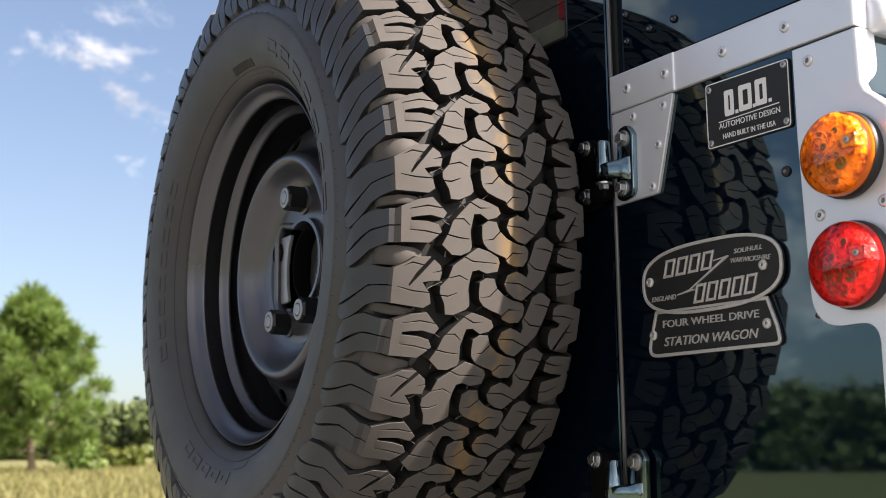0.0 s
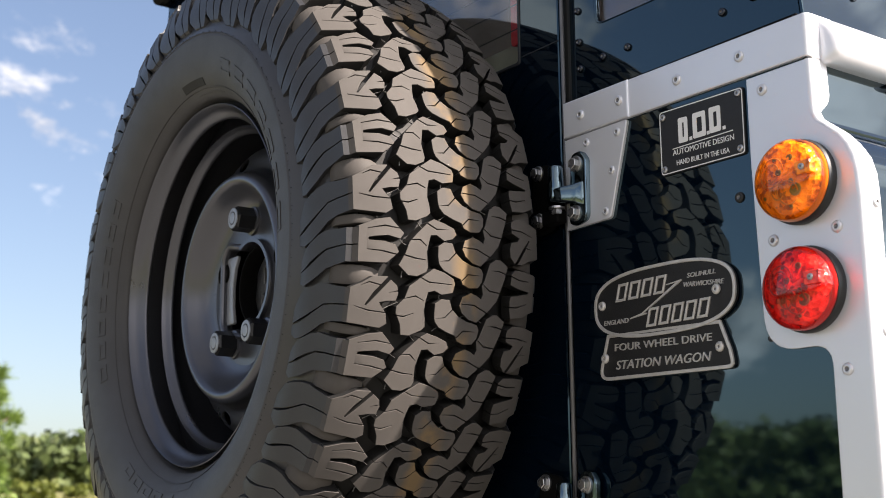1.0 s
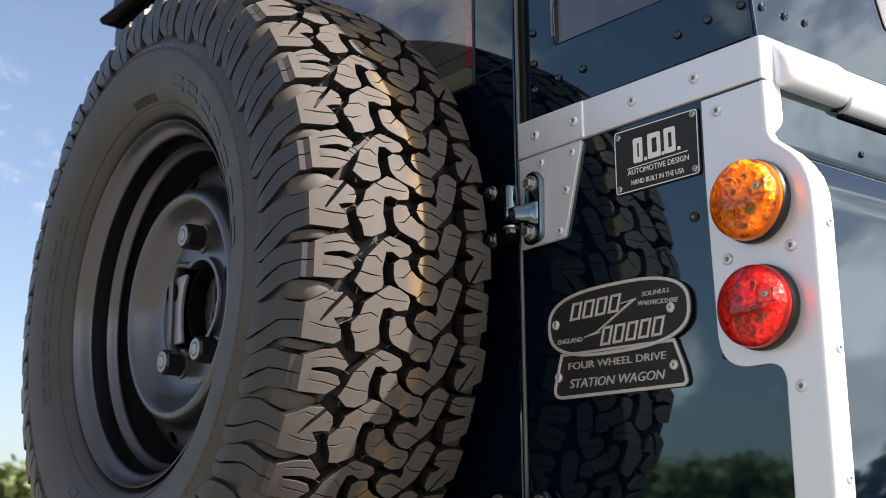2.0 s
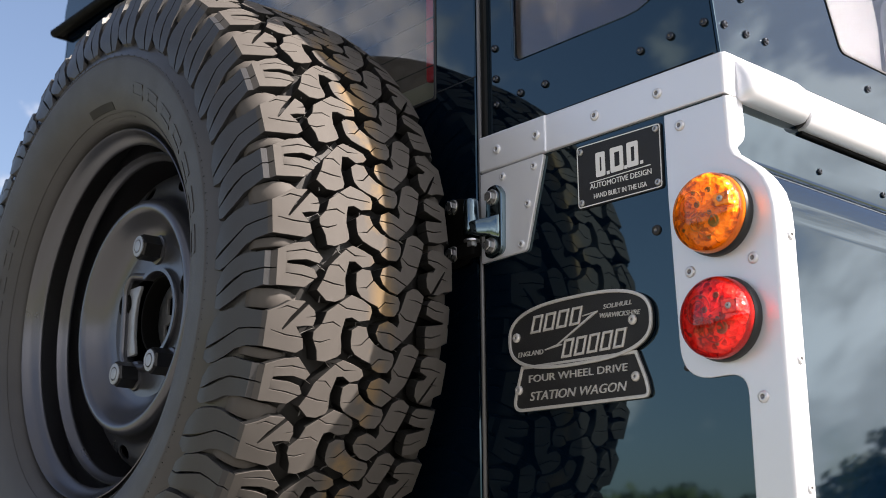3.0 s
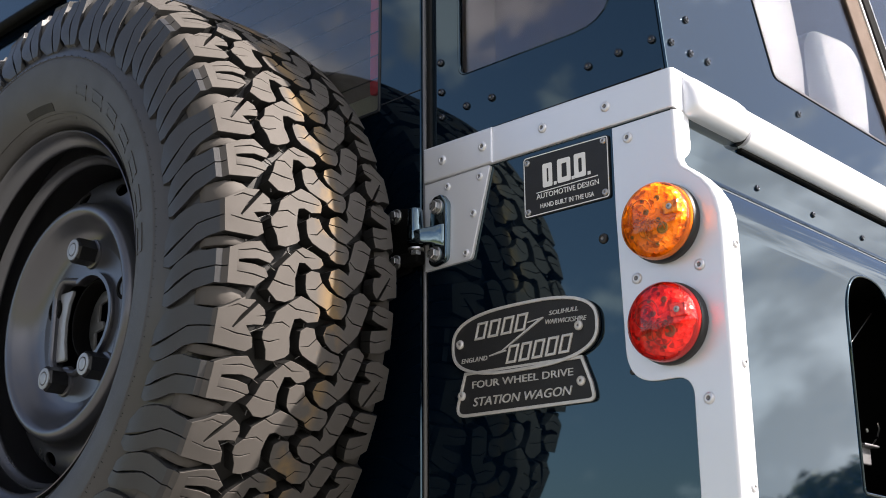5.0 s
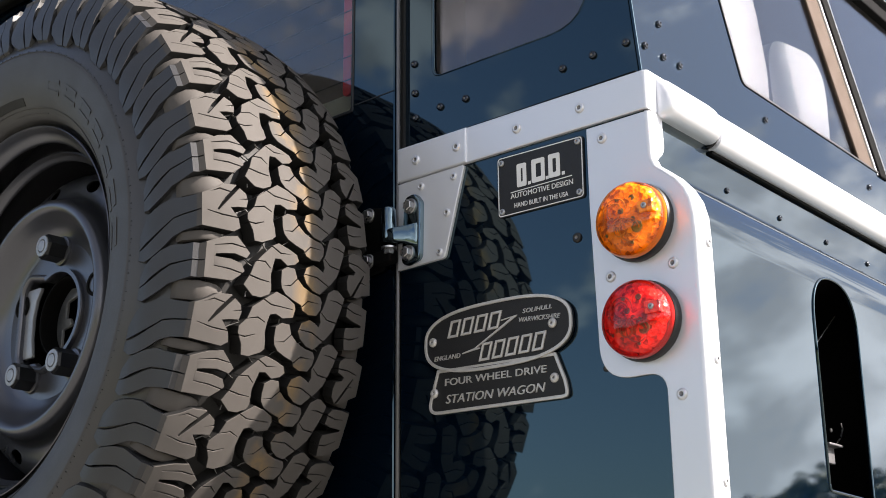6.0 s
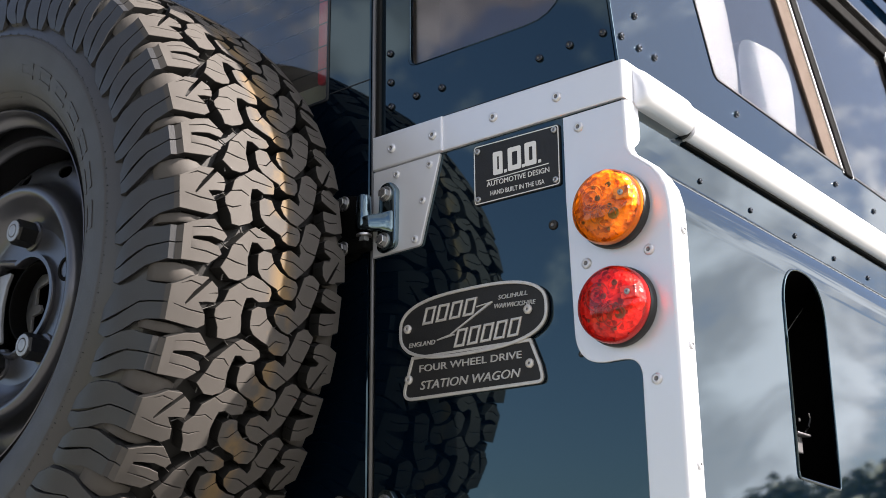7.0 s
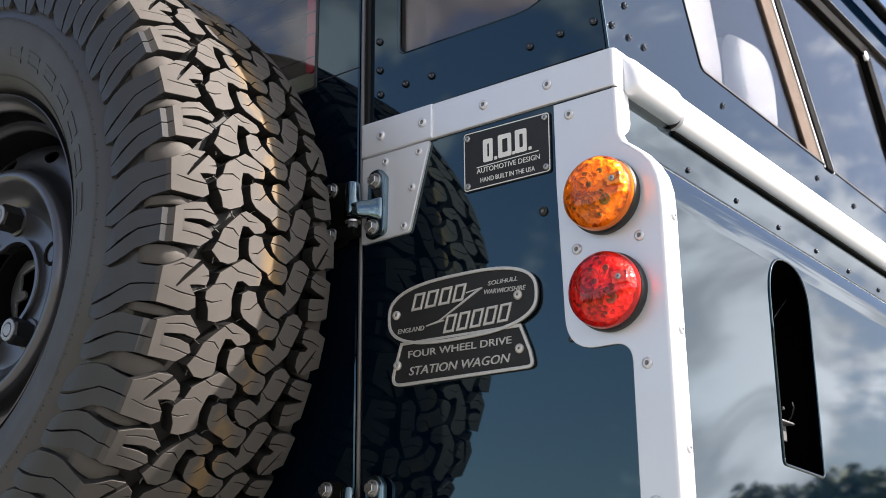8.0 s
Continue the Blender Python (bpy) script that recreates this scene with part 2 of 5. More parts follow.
band = part("side_band", swept(SHOULDER, 0.004, 3.0, 0.002), PAINT, car)
flank = part("side_panel", swept(ROLL, 0.004, 3.0, 0.0025), PAINT, car, "glossy dark side panel with a tall arched opening", True, 50)
slot_line = rounded([(0.234, 0.888), (0.341, 0.885), (0.345, 1.118), (0.235, 1.118)], [0.006, 0.006, 0.056, 0.056], 10)
cutter = part("cutter", plate(slot_line, [], lambda u, v, d: Vector((0.05 - d, u, v)), 0.1), BLACK)
carve(flank, cutter)
flank.data.shade_smooth()
flank.data.set_sharp_from_angle(angle=radians(40))
lip = []
for k in range(len(slot_line)):
    u, v = slot_line[k]
    lip.append((0.0018, u, v))
lip.append(lip[0])
part("opening_lip", tube(lip, 0.0015, 8), PAINT, flank, "rounded painted edge of the opening", True, 0)
# open box whose near-black colour gives the shade inside the opening
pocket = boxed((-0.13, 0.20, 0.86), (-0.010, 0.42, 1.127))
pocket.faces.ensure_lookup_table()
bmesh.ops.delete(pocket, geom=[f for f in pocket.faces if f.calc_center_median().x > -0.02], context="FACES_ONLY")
part("opening_recess", pocket, BLACK, flank, "recess behind the side opening, its shade coloured black")
bracket = bmesh.new()
box(bracket, (-0.034, 0.298, 0.926), (-0.030, 0.326, 0.944), 0.0010)
box(bracket, (-0.034, 0.298, 0.944), (-0.022, 0.332, 0.9465), 0.0008)
part("bracket", bracket, PIN, flank, "small steel bracket inside the opening")
part("cable", tube([(-0.030, 0.328, 0.946), (-0.030, 0.346, 0.958), (-0.030, 0.353, 0.968), (-0.030, 0.350, 0.974)], 0.0010, 6), STEEL, flank)
part("clip", spin_profile(bmesh.new(), [(0.0022, 0.0), (0.0020, 0.0012), (0, 0.0016)], (1, 0, 0), (-0.030, 0.321, 0.9625), 10), STEEL, flank)
part("stay_rod", tube([(-0.034, 0.312, 1.056), (-0.034, 0.372, 1.100)], 0.0006, 6), PIN, flank)
left_flank = part("side_panel", swept([(mirror_x(x), z) for x, z in SHOULDER[:2] + ROLL], 0.004, 3.0, -0.0025), PAINT, car, "", True, 50)

# rear wall of the tub, right of the door
rear_line = [(-0.366, 0.45), (-0.003, 0.45), (-0.003, 1.120), (-0.009, 1.140), (-0.022, 1.156), (-0.046, 1.172), (-0.048, 1.245), (-0.366, 1.245)]
rear_wall = part("rear_panel", plate(rear_line, [], rear(0.0), 0.003, 0.0008), PAINT, car, "glossy dark rear quarter panel")
part("rear_panel", plate([(mirror_x(x), z) for x, z in rear_line], [], rear(0.0), 0.003, 0.0008), PAINT, car)
# floor, inner wall and a dark hold, which close the body
hold = bmesh.new()
box(hold, (-1.49, 0.02, 0.62), (-0.04, 2.97, 0.64))
box(hold, (-1.49, 2.94, 0.62), (-0.06, 2.96, 1.75))
part("load_floor", hold, BLACK, car)
part("inner_wall", boxed((-0.150, 0.03, 0.64), (-0.145, 3.0, 1.235)), BLACK, car)

# silver corner piece: flat on the rear, folded round on to the side
CORNER = [(-0.0398, 1.2352), (-0.0391, 1.2030), (-0.0390, 1.2000), (-0.0390, 1.1975), (-0.0390, 1.1940), (-0.0388, 1.1905), (-0.0386, 1.1878), (-0.0383, 1.1858), (-0.0378, 1.1840), (-0.034, 1.1765), (-0.024, 1.1685), (-0.013, 1.159), (-0.005, 1.148), (0.0, 1.136), (0.0025, 1.121), (0.0035, 1.10), (0.0035, 0.80), (0.0035, 0.45)]
inner = [(-0.0375, 0.45)] + rounded([(-0.0375, 0.80), (-0.0375, 0.9775), (-0.1075, 0.9775), (-0.1125, 1.15)], [0, 0.020, 0.066, 0], 10)
face = inner + [(-0.1125, 1.2352)] + [(x - 0.004, z) for x, z in CORNER]
corner = part("corner_cap", plate(face, [], rear(-0.0030), 0.0025, 0.0007), SILVER, car, "silver satin metal corner capping with rivets", True, 16)
fold = bmesh.new()
cols = []
for i, (x, z) in enumerate(CORNER):
    wide = np.interp(z, (1.125, 1.136, 1.148, 1.159, 1.1685, 1.1765, 1.1840, 1.1858, 1.1878, 1.1905, 1.1940, 1.1975, 1.2030), (0.0220, 0.0190, 0.0135, 0.0085, 0.0055, 0.0042, 0.0045, 0.0060, 0.0085, 0.0122, 0.0158, 0.0182, 0.0200))
    cols.append([fold.verts.new((x + dx, y, z)) for dx, y in ((-0.0045, -0.0030), (-0.0025, -0.0026), (-0.0008, -0.0012), (0.0004, 0.0010), (0.0008, 0.0040), (0.0008, wide), (-0.0012, wide))])
for a, b in zip(cols, cols[1:]):
    for i in range(6):
        fold.faces.new((a[i], a[i + 1], b[i + 1], b[i]))
part("corner_flange", fold, SILVER, corner, "", True, 60)

RIV = rivet_mesh()
RIV_S = rivet_mesh(0.0045, 0.002, 0.0018)
RIV_L = rivet_mesh(0.0030, 0.002, 0.0010)
for x, z in ((-0.094, 1.220), (-0.023, 1.077), (-0.0915, 1.077), (-0.0225, 0.9545), (-0.0225, 0.83), (-0.0225, 0.70)):
    fix("rivet", RIV, RIVET, (x, -0.0033, z), corner)
for z in (1.095, 0.985, 0.876, 0.767, 0.658):
    fix("rivet", RIV_S, RIVET, (0.0045, 0.0148, z), corner, (0, 0, 90))
fix("rivet", RIV_S, RIVET, (-0.0400, 0.0125, 1.2145), corner, (0, 0, 90))

# waist capping along the rear
cap_line = [(-0.3665, 1.2400), (-0.0465, 1.2375), (-0.0465, 1.2790), (-0.3665, 1.2805)]


def folded_strip(path, lows, highs, deep):
    """A bright strip along a plan path, with softened upper and lower edges."""
    bm, cols, n = bmesh.new(), [], len(path)
    for i, (x, y) in enumerate(path):
        (x0, y0), (x1, y1) = path[max(i - 1, 0)], path[min(i + 1, n - 1)]
        ln = math.hypot(x1 - x0, y1 - y0)
        ox, oy = (y1 - y0) / ln, -(x1 - x0) / ln
        lo, hi = lows[i], highs[i]
        cols.append([bm.verts.new((x + ox * o, y + oy * o, z)) for o, z in ((-deep, lo), (-0.0013, lo), (-0.0004, lo + 0.0004), (0, lo + 0.0013), (0, hi - 0.0013), (-0.0004, hi - 0.0004), (-0.0013, hi), (-deep, hi))])
    for a, b in zip(cols, cols[1:]):
        for i in range(7):
            bm.faces.new((a[i], a[i + 1], b[i + 1], b[i]))
    bm.faces.new(cols[0])
    bm.faces.new(cols[-1])
    return bm


turn_in = [(-0.0452 + 0.006 * math.sin(a), 0.002 - 0.006 * math.cos(a)) for a in np.linspace(0, math.pi / 2, 7)]
cap_path = [(-0.3665, -0.0040), (-0.2, -0.0040)] + turn_in + [(-0.0392, 0.0320)]
rear_cap = part("rear_capping", folded_strip(cap_path, [1.2400, 1.2387, 1.2375, 1.2374, 1.2372, 1.2368, 1.2364, 1.2360, 1.2357, 1.2356], [1.2805, 1.2797] + [1.2788] * 8, 0.004), SILVER, car, "silver satin waist capping across the rear", True, 16)
lap = plate([(-0.3662, 1.2402), (-0.2700, 1.2394), (-0.2660, 1.2392), (-0.2660, 1.2798), (-0.3662, 1.2803)], [], rear(-0.0062), 0.0022, 0.0016)
part("capping_end", lap, SILVER, rear_cap, "", True, 16)
for x in (-0.1190, -0.1990):
    fix("rivet", RIV, RIVET, (x + 0.001, -0.0042, 1.2595), rear_cap)
for x in (-0.2785, -0.3375):
    fix("rivet", RIV, RIVET, (x, -0.0064, 1.2600), rear_cap)
# moulded corner of the capping, then a plain rail along the side


def rail(x_in, x_out, z_lo, z_hi, y0, y1):
    rows = [(x_in, z_lo + 0.002), (x_out - 0.0125, z_lo + 0.0002), (x_out - 0.0080, z_lo + 0.0016), (x_out - 0.0040, z_lo + 0.0050), (x_out - 0.0012, z_lo + 0.0100), (x_out, z_lo + 0.0165), (x_out - 0.0015, z_lo + 0.026), (x_out - 0.006, z_lo + 0.035), (x_out - 0.013, z_hi - 0.008), (x_out - 0.024, z_hi), (x_in, z_hi)]
    return swept(rows, y0, y1)


knuckle = bmesh.new()
cols = []
for y, b in ((0.0135, 0.0), (0.0138, 0.25), (0.0150, 0.50), (0.0172, 0.72), (0.0205, 0.88), (0.0250, 0.97), (0.0300, 1.0), (0.1040, 1.0), (0.1080, 0.97), (0.1096, 0.88)):
    top = -0.0390 + 0.0192 * b
    rows = [(-0.060, 1.2330), (top - 0.0135 * b, 1.2312), (top - 0.0080 * b, 1.2326), (top - 0.0040 * b, 1.2360), (top - 0.0012 * b, 1.2410), (top, 1.2475), (top - 0.0015 * b, 1.2570), (top - 0.0060 * b, 1.2660), (top - 0.0130 * b, 1.2735), (top - 0.0230 * b, 1.2785), (-0.060, 1.2786)]
    cols.append([knuckle.verts.new((x, y, 1.2535 + (z - 1.2535) * (0.78 + 0.22 * b))) for x, z in rows])
for a, b in zip(cols, cols[1:]):
    for i in range(10):
        knuckle.faces.new((a[i], a[i + 1], b[i + 1], b[i]))
knuckle.faces.new(cols[0])
knuckle.faces.new(cols[-1])
part("capping_corner", knuckle, SILVER, rear_cap, "", True, 50)
side_cap = part("side_capping", rail(-0.060, -0.0225, 1.2265, 1.2800, 0.1128, 3.0), SILVER, car, "silver rounded waist rail along the side", True, 40)
# the rail's underside lies in shade, put in here as a black strip
part("rail_shade_strip", boxed((-0.060, 0.1130, 1.2232), (-0.0360, 3.0, 1.2266), 0.0008), BLACK, side_cap, "black strip standing in for the shade under the waist rail")
part("rail_joint", rail(-0.060, -0.0262, 1.2290, 1.2770, 0.1094, 0.1130), SEAL, side_cap, "", True, 40)
part("side_capping", swept([(mirror_x(-0.06), 1.2345), (mirror_x(-0.0225), 1.2345), (mirror_x(-0.0225), 1.2825), (mirror_x(-0.06), 1.2825)], 0.0, 3.0), SILVER, car)
part("rear_capping", plate([(mirror_x(x), z) for x, z in cap_line], [], rear(-0.0040), 0.016, 0.0012), SILVER, car)

part("waist_seal", boxed((-0.368, 0.0005, 1.2775), (-0.0535, 0.0125, 1.2826)), MATT, rear_cap, "black seal above the capping")
part("waist_seal", boxed((-0.075, 0.0085, 1.2780), (-0.0495, 3.0, 1.2828)), MATT, side_cap)

# hinge plate below the capping
hinge_plate = part("hinge_plate", plate(rounded([(-0.3665, 1.2385), (-0.2700, 1.2385), (-0.2990, 1.1390), (-0.3665, 1.1380)], [0, 0.003, 0.006, 0], 4), [], rear(-0.0040), 0.0038, 0.001), SILVER, car, "silver tapered plate behind the door hinge", True, 16)
for x, z in ((-0.332, 1.228), (-0.285, 1.228), (-0.295, 1.189), (-0.306, 1.147)):
    fix("rivet", RIV_S, RIVET, (x, -0.0042, z), hinge_plate)

# upper body: rear pillar with its fixed window, and the sides
ZR = 1.79


def upper_x(z):
    return -0.051 - LEAN * (z - 1.287)


GLASS = bpy.data.materials.new("window_glass")
GLASS.use_nodes = True
gp = GLASS.node_tree.nodes["Principled BSDF"]
gp.inputs["Base Color"].default_value = (0.75, 0.82, 0.86, 1)
gp.inputs["Roughness"].default_value = 0.0
gp.inputs["Transmission Weight"].default_value = 1.0
gp.inputs["IOR"].default_value = 1.32

GLASS_REAR = GLASS.copy()
GLASS_REAR.name = "tinted_window_glass"
gp = GLASS_REAR.node_tree.nodes["Principled BSDF"]
gp.inputs["Base Color"].default_value = (0.72, 0.76, 0.82, 1)
gp.inputs["IOR"].default_value = 1.6

GLASS_QUARTER = GLASS.copy()
GLASS_QUARTER.name = "quarter_window_glass"
gp = GLASS_QUARTER.node_tree.nodes["Principled BSDF"]
gp.inputs["Base Color"].default_value = (0.97, 0.90, 0.97, 1)
gp.inputs["IOR"].default_value = 1.62

win = rounded([(-0.3215, 1.3620), (-0.1080, 1.3600), (-0.1330, 1.69), (-0.3215, 1.69)], [0.012, 0.05, 0.05, 0.012], 6)
pillar = part("rear_pillar", plate([(-0.368, 1.2800), (upper_x(1.2800) - 0.002, 1.2800), (upper_x(ZR) - 0.002, ZR), (-0.368, ZR)], [win], rear(0.008), 0.004, 0.0008), PAINT, car, "dark glossy upper rear panel with a fixed window")
grow = [(-0.3255, 1.3605), (-0.1068, 1.3585), (-0.1318, 1.6915), (-0.3255, 1.6915)]
part("window_seal", plate(rounded(grow, [0.014, 0.052, 0.052, 0.014], 6), [win], rear(0.0070), 0.004, 0.0008), PAINT, pillar)
pane = part("pane", plate(rounded([(-0.330, 1.352), (-0.100, 1.352), (-0.125, 1.70), (-0.330, 1.70)], 0.01), [], rear(0.013), 0.004), GLASS_QUARTER, pillar, "clear window glass")
pane.visible_shadow = False
BOLT = rivet_mesh(0.0044, 0.0034, 0.0016)
for x, z in ((-0.355, 1.389), (-0.354, 1.352), (-0.353, 1.321), (-0.316, 1.324), (-0.279, 1.323), (-0.148, 1.318), (-0.110, 1.321), (-0.070, 1.322)):
    fix("screw", BOLT, SCREW, (x + 0.003, 0.0078, z - 0.0022), pillar, (0, 30 * z, 0))
part("rear_pillar", plate([(mirror_x(-0.368), 1.288), (mirror_x(upper_x(1.288)), 1.288), (mirror_x(upper_x(ZR)), ZR), (mirror_x(-0.368), ZR)], [], rear(0.008), 0.004, 0.0008), PAINT, car)


def side_sheet(off):
    return lambda u, v, d: Vector((upper_x(v) + off - d, u, v))


side_win = rounded([(0.236, 1.3500), (1.62, 1.3470), (1.62, 1.70), (0.158, 1.70)], [0.012, 0.03, 0.05, 0.06], 8)
upper = part("upper_side", plate([(0.008, 1.2815), (3.0, 1.2815), (3.0, ZR), (0.008, ZR)], [side_win], side_sheet(0.0), 0.004, 0.001), PAINT, car, "dark glossy upper side panel with long windows")
side_in = rounded([(0.2385, 1.3525), (1.6175, 1.3495), (1.6175, 1.6975), (0.1615, 1.6975)], [0.012, 0.03, 0.05, 0.06], 8)
part("window_seal", plate(side_win, [side_in], side_sheet(0.0012), 0.006), SEAL, upper)
side_pane = part("pane", plate([(0.19, 1.335), (1.66, 1.335), (1.66, 1.71), (0.13, 1.71)], [], side_sheet(-0.0065), 0.004), GLASS, upper, "clear sliding side window")
side_pane.visible_shadow = False
BOLT_S = rivet_mesh(0.0040, 0.0030, 0.0014)
BOLT_BAND = rivet_mesh(0.0033, 0.0024, 0.0012)
for y, z in ((0.015, 1.318), (0.050, 1.318), (0.083, 1.320), (0.051, 1.357), (0.274, 1.320), (0.564, 1.317), (0.698, 1.315), (0.985, 1.315)):
    fix("screw", BOLT_S, SCREW, (upper_x(z) + 0.0003, y + 0.006, z - 0.001), upper, (0, 10 * y, 90))
for y in (0.143, 0.262, 0.380, 0.497, 0.609, 0.724, 0.84, 0.96, 1.08):
    fix("screw", BOLT_BAND, SCREW, (-0.0388, y, 1.1915), band, (0, 30 * y, 90))
part("upper_side", plate([(0.008, 1.2870), (3.0, 1.2870), (3.0, ZR), (0.008, ZR)], [rounded([(0.21, 1.35), (1.62, 1.35), (1.62, 1.70), (0.21, 1.70)], 0.03)], lambda u, v, d: Vector((mirror_x(upper_x(v)) + d, u, v)), 0.004, 0.001), PAINT, car)
# window channel and the bar between the sliding panes
def slanted(y0, y1, z0, z1, x_off, thick, lean=-0.34):
    """A bar in the side window that leans back as it rises."""
    bm = boxed((-thick, y0, z0), (0, y1, z1), 0.0018)
    for v in bm.verts:
        v.co.y += lean * (v.co.z - z0)
        v.co.x += upper_x(v.co.z) + x_off
    return bm


part("window_bar", slanted(0.6170, 0.642, 1.345, 1.71, 0.0030, 0.016), MATT, upper, "black bar between sliding panes")
part("bar_edge", slanted(0.6425, 0.6455, 1.345, 1.71, 0.0025, 0.010), RIVET, upper, "bright edge of the sliding pane")
part("bar_edge", slanted(0.6125, 0.6165, 1.345, 1.71, 0.0005, 0.010), RIVET, upper)
part("window_channel", slanted(0.566, 0.612, 1.345, 1.71, -0.0022, 0.0042), material("brown_felt_channel", (0.085, 0.056, 0.040), 0.9, 0.0, 0.3, 40.0), upper, "brown felt window channel")
part("window_bar", slanted(1.015, 1.042, 1.345, 1.672, 0.0030, 0.016, -0.26), MATT, upper)
part("window_bar", slanted(0.56, 0.958, 1.652, 1.674, 0.0030, 0.016, 0.0), MATT, upper)
part("window_catch", spin_profile(bmesh.new(), [(0.010, 0.0), (0.009, 0.003), (0.005, 0.005), (0.0, 0.0055)], (1, 0, 0), (upper_x(1.650), 0.940, 1.652), 20), STEEL, upper, "round steel window catch", True, 40)

# roof with its gutter
roof = bmesh.new()
rows = []
for k in range(9):
    a = k / 8 * math.pi / 2
    rows.append((upper_x(ZR) - 0.10 + 0.10 * math.cos(a) , ZR + 0.012 + 0.11 * math.sin(a)))
prof = rows + [(mirror_x(x), z) for x, z in reversed(rows)]
part("roof", swept(prof, 0.0, 3.0), PAINT, car, "rounded roof panel", True, 50)
gx = upper_x(ZR) + 0.018
part("gutter", tube([(gx, -0.010, ZR - 0.006), (mirror_x(gx), -0.010, ZR - 0.006)], 0.0075, 10), MATT, car, "black roof gutter", True, 0)
part("gutter_floor", boxed((mirror_x(gx), -0.016, ZR - 0.011), (gx, 0.006, ZR - 0.004), 0.002), MATT, car)
for end in (gx, mirror_x(gx)):
    part("gutter", tube([(end, -0.010, ZR - 0.006), (end, 3.0, ZR - 0.006)], 0.0075, 10), MATT, car, "", True, 0)

# rear door
DOOR = [(-0.3735, 0.45), (-0.3735, ZR - 0.02), (mirror_x(-0.3735), ZR - 0.02), (mirror_x(-0.3735), 0.45)]
door_win = rounded([(-0.4440, 1.3530), (-0.4440, 1.70), (mirror_x(-0.4440), 1.70), (mirror_x(-0.4440), 1.3530)], 0.004, 3)
door = part("rear_door", plate(DOOR, [door_win], rear(-0.0020), 0.030, 0.0025), PAINT, car, "dark glossy rear door with a wide window")
door_pane = part("pane", plate([(-0.440, 1.345), (-0.440, 1.71), (mirror_x(-0.440), 1.71), (mirror_x(-0.440), 1.345)], [], rear(0.0050), 0.004), GLASS_REAR, door, "heated rear window glass")
door_pane.visible_shadow = False
part("window_seal", plate(rounded([(-0.4405, 1.3495), (-0.4405, 1.7035), (mirror_x(-0.4405), 1.7035), (mirror_x(-0.4405), 1.3495)], 0.004, 3), [door_win], rear(-0.0034), 0.006, 0.0006), SEAL, door)
for k in range(9):
    z = 1.40 + 0.031 * k
    part("heater_wire", boxed((mirror_x(-0.455), 0.0094, z), (-0.455, 0.0102, z + 0.0012)), SEAL, door_pane)
# edge trim of the door gap: a dark channel with a pale bead
part("door_bead", tube([(-0.3698, -0.0005, 0.45), (-0.3698, -0.0005, ZR - 0.03)], 0.0024, 10), material("grey_bead", (0.12, 0.12, 0.125), 0.3, 0.3, 0.2, 50.0), door, "grey bead along the door gap", True, 0)
part("door_gap", boxed((-0.3740, 0.004, 0.45), (-0.3655, 0.03, ZR)), SEAL, door)
part("door_break", boxed((-0.4380, -0.0026, 1.3570), (-0.3745, -0.0018, 1.3582)), SEAL, door)

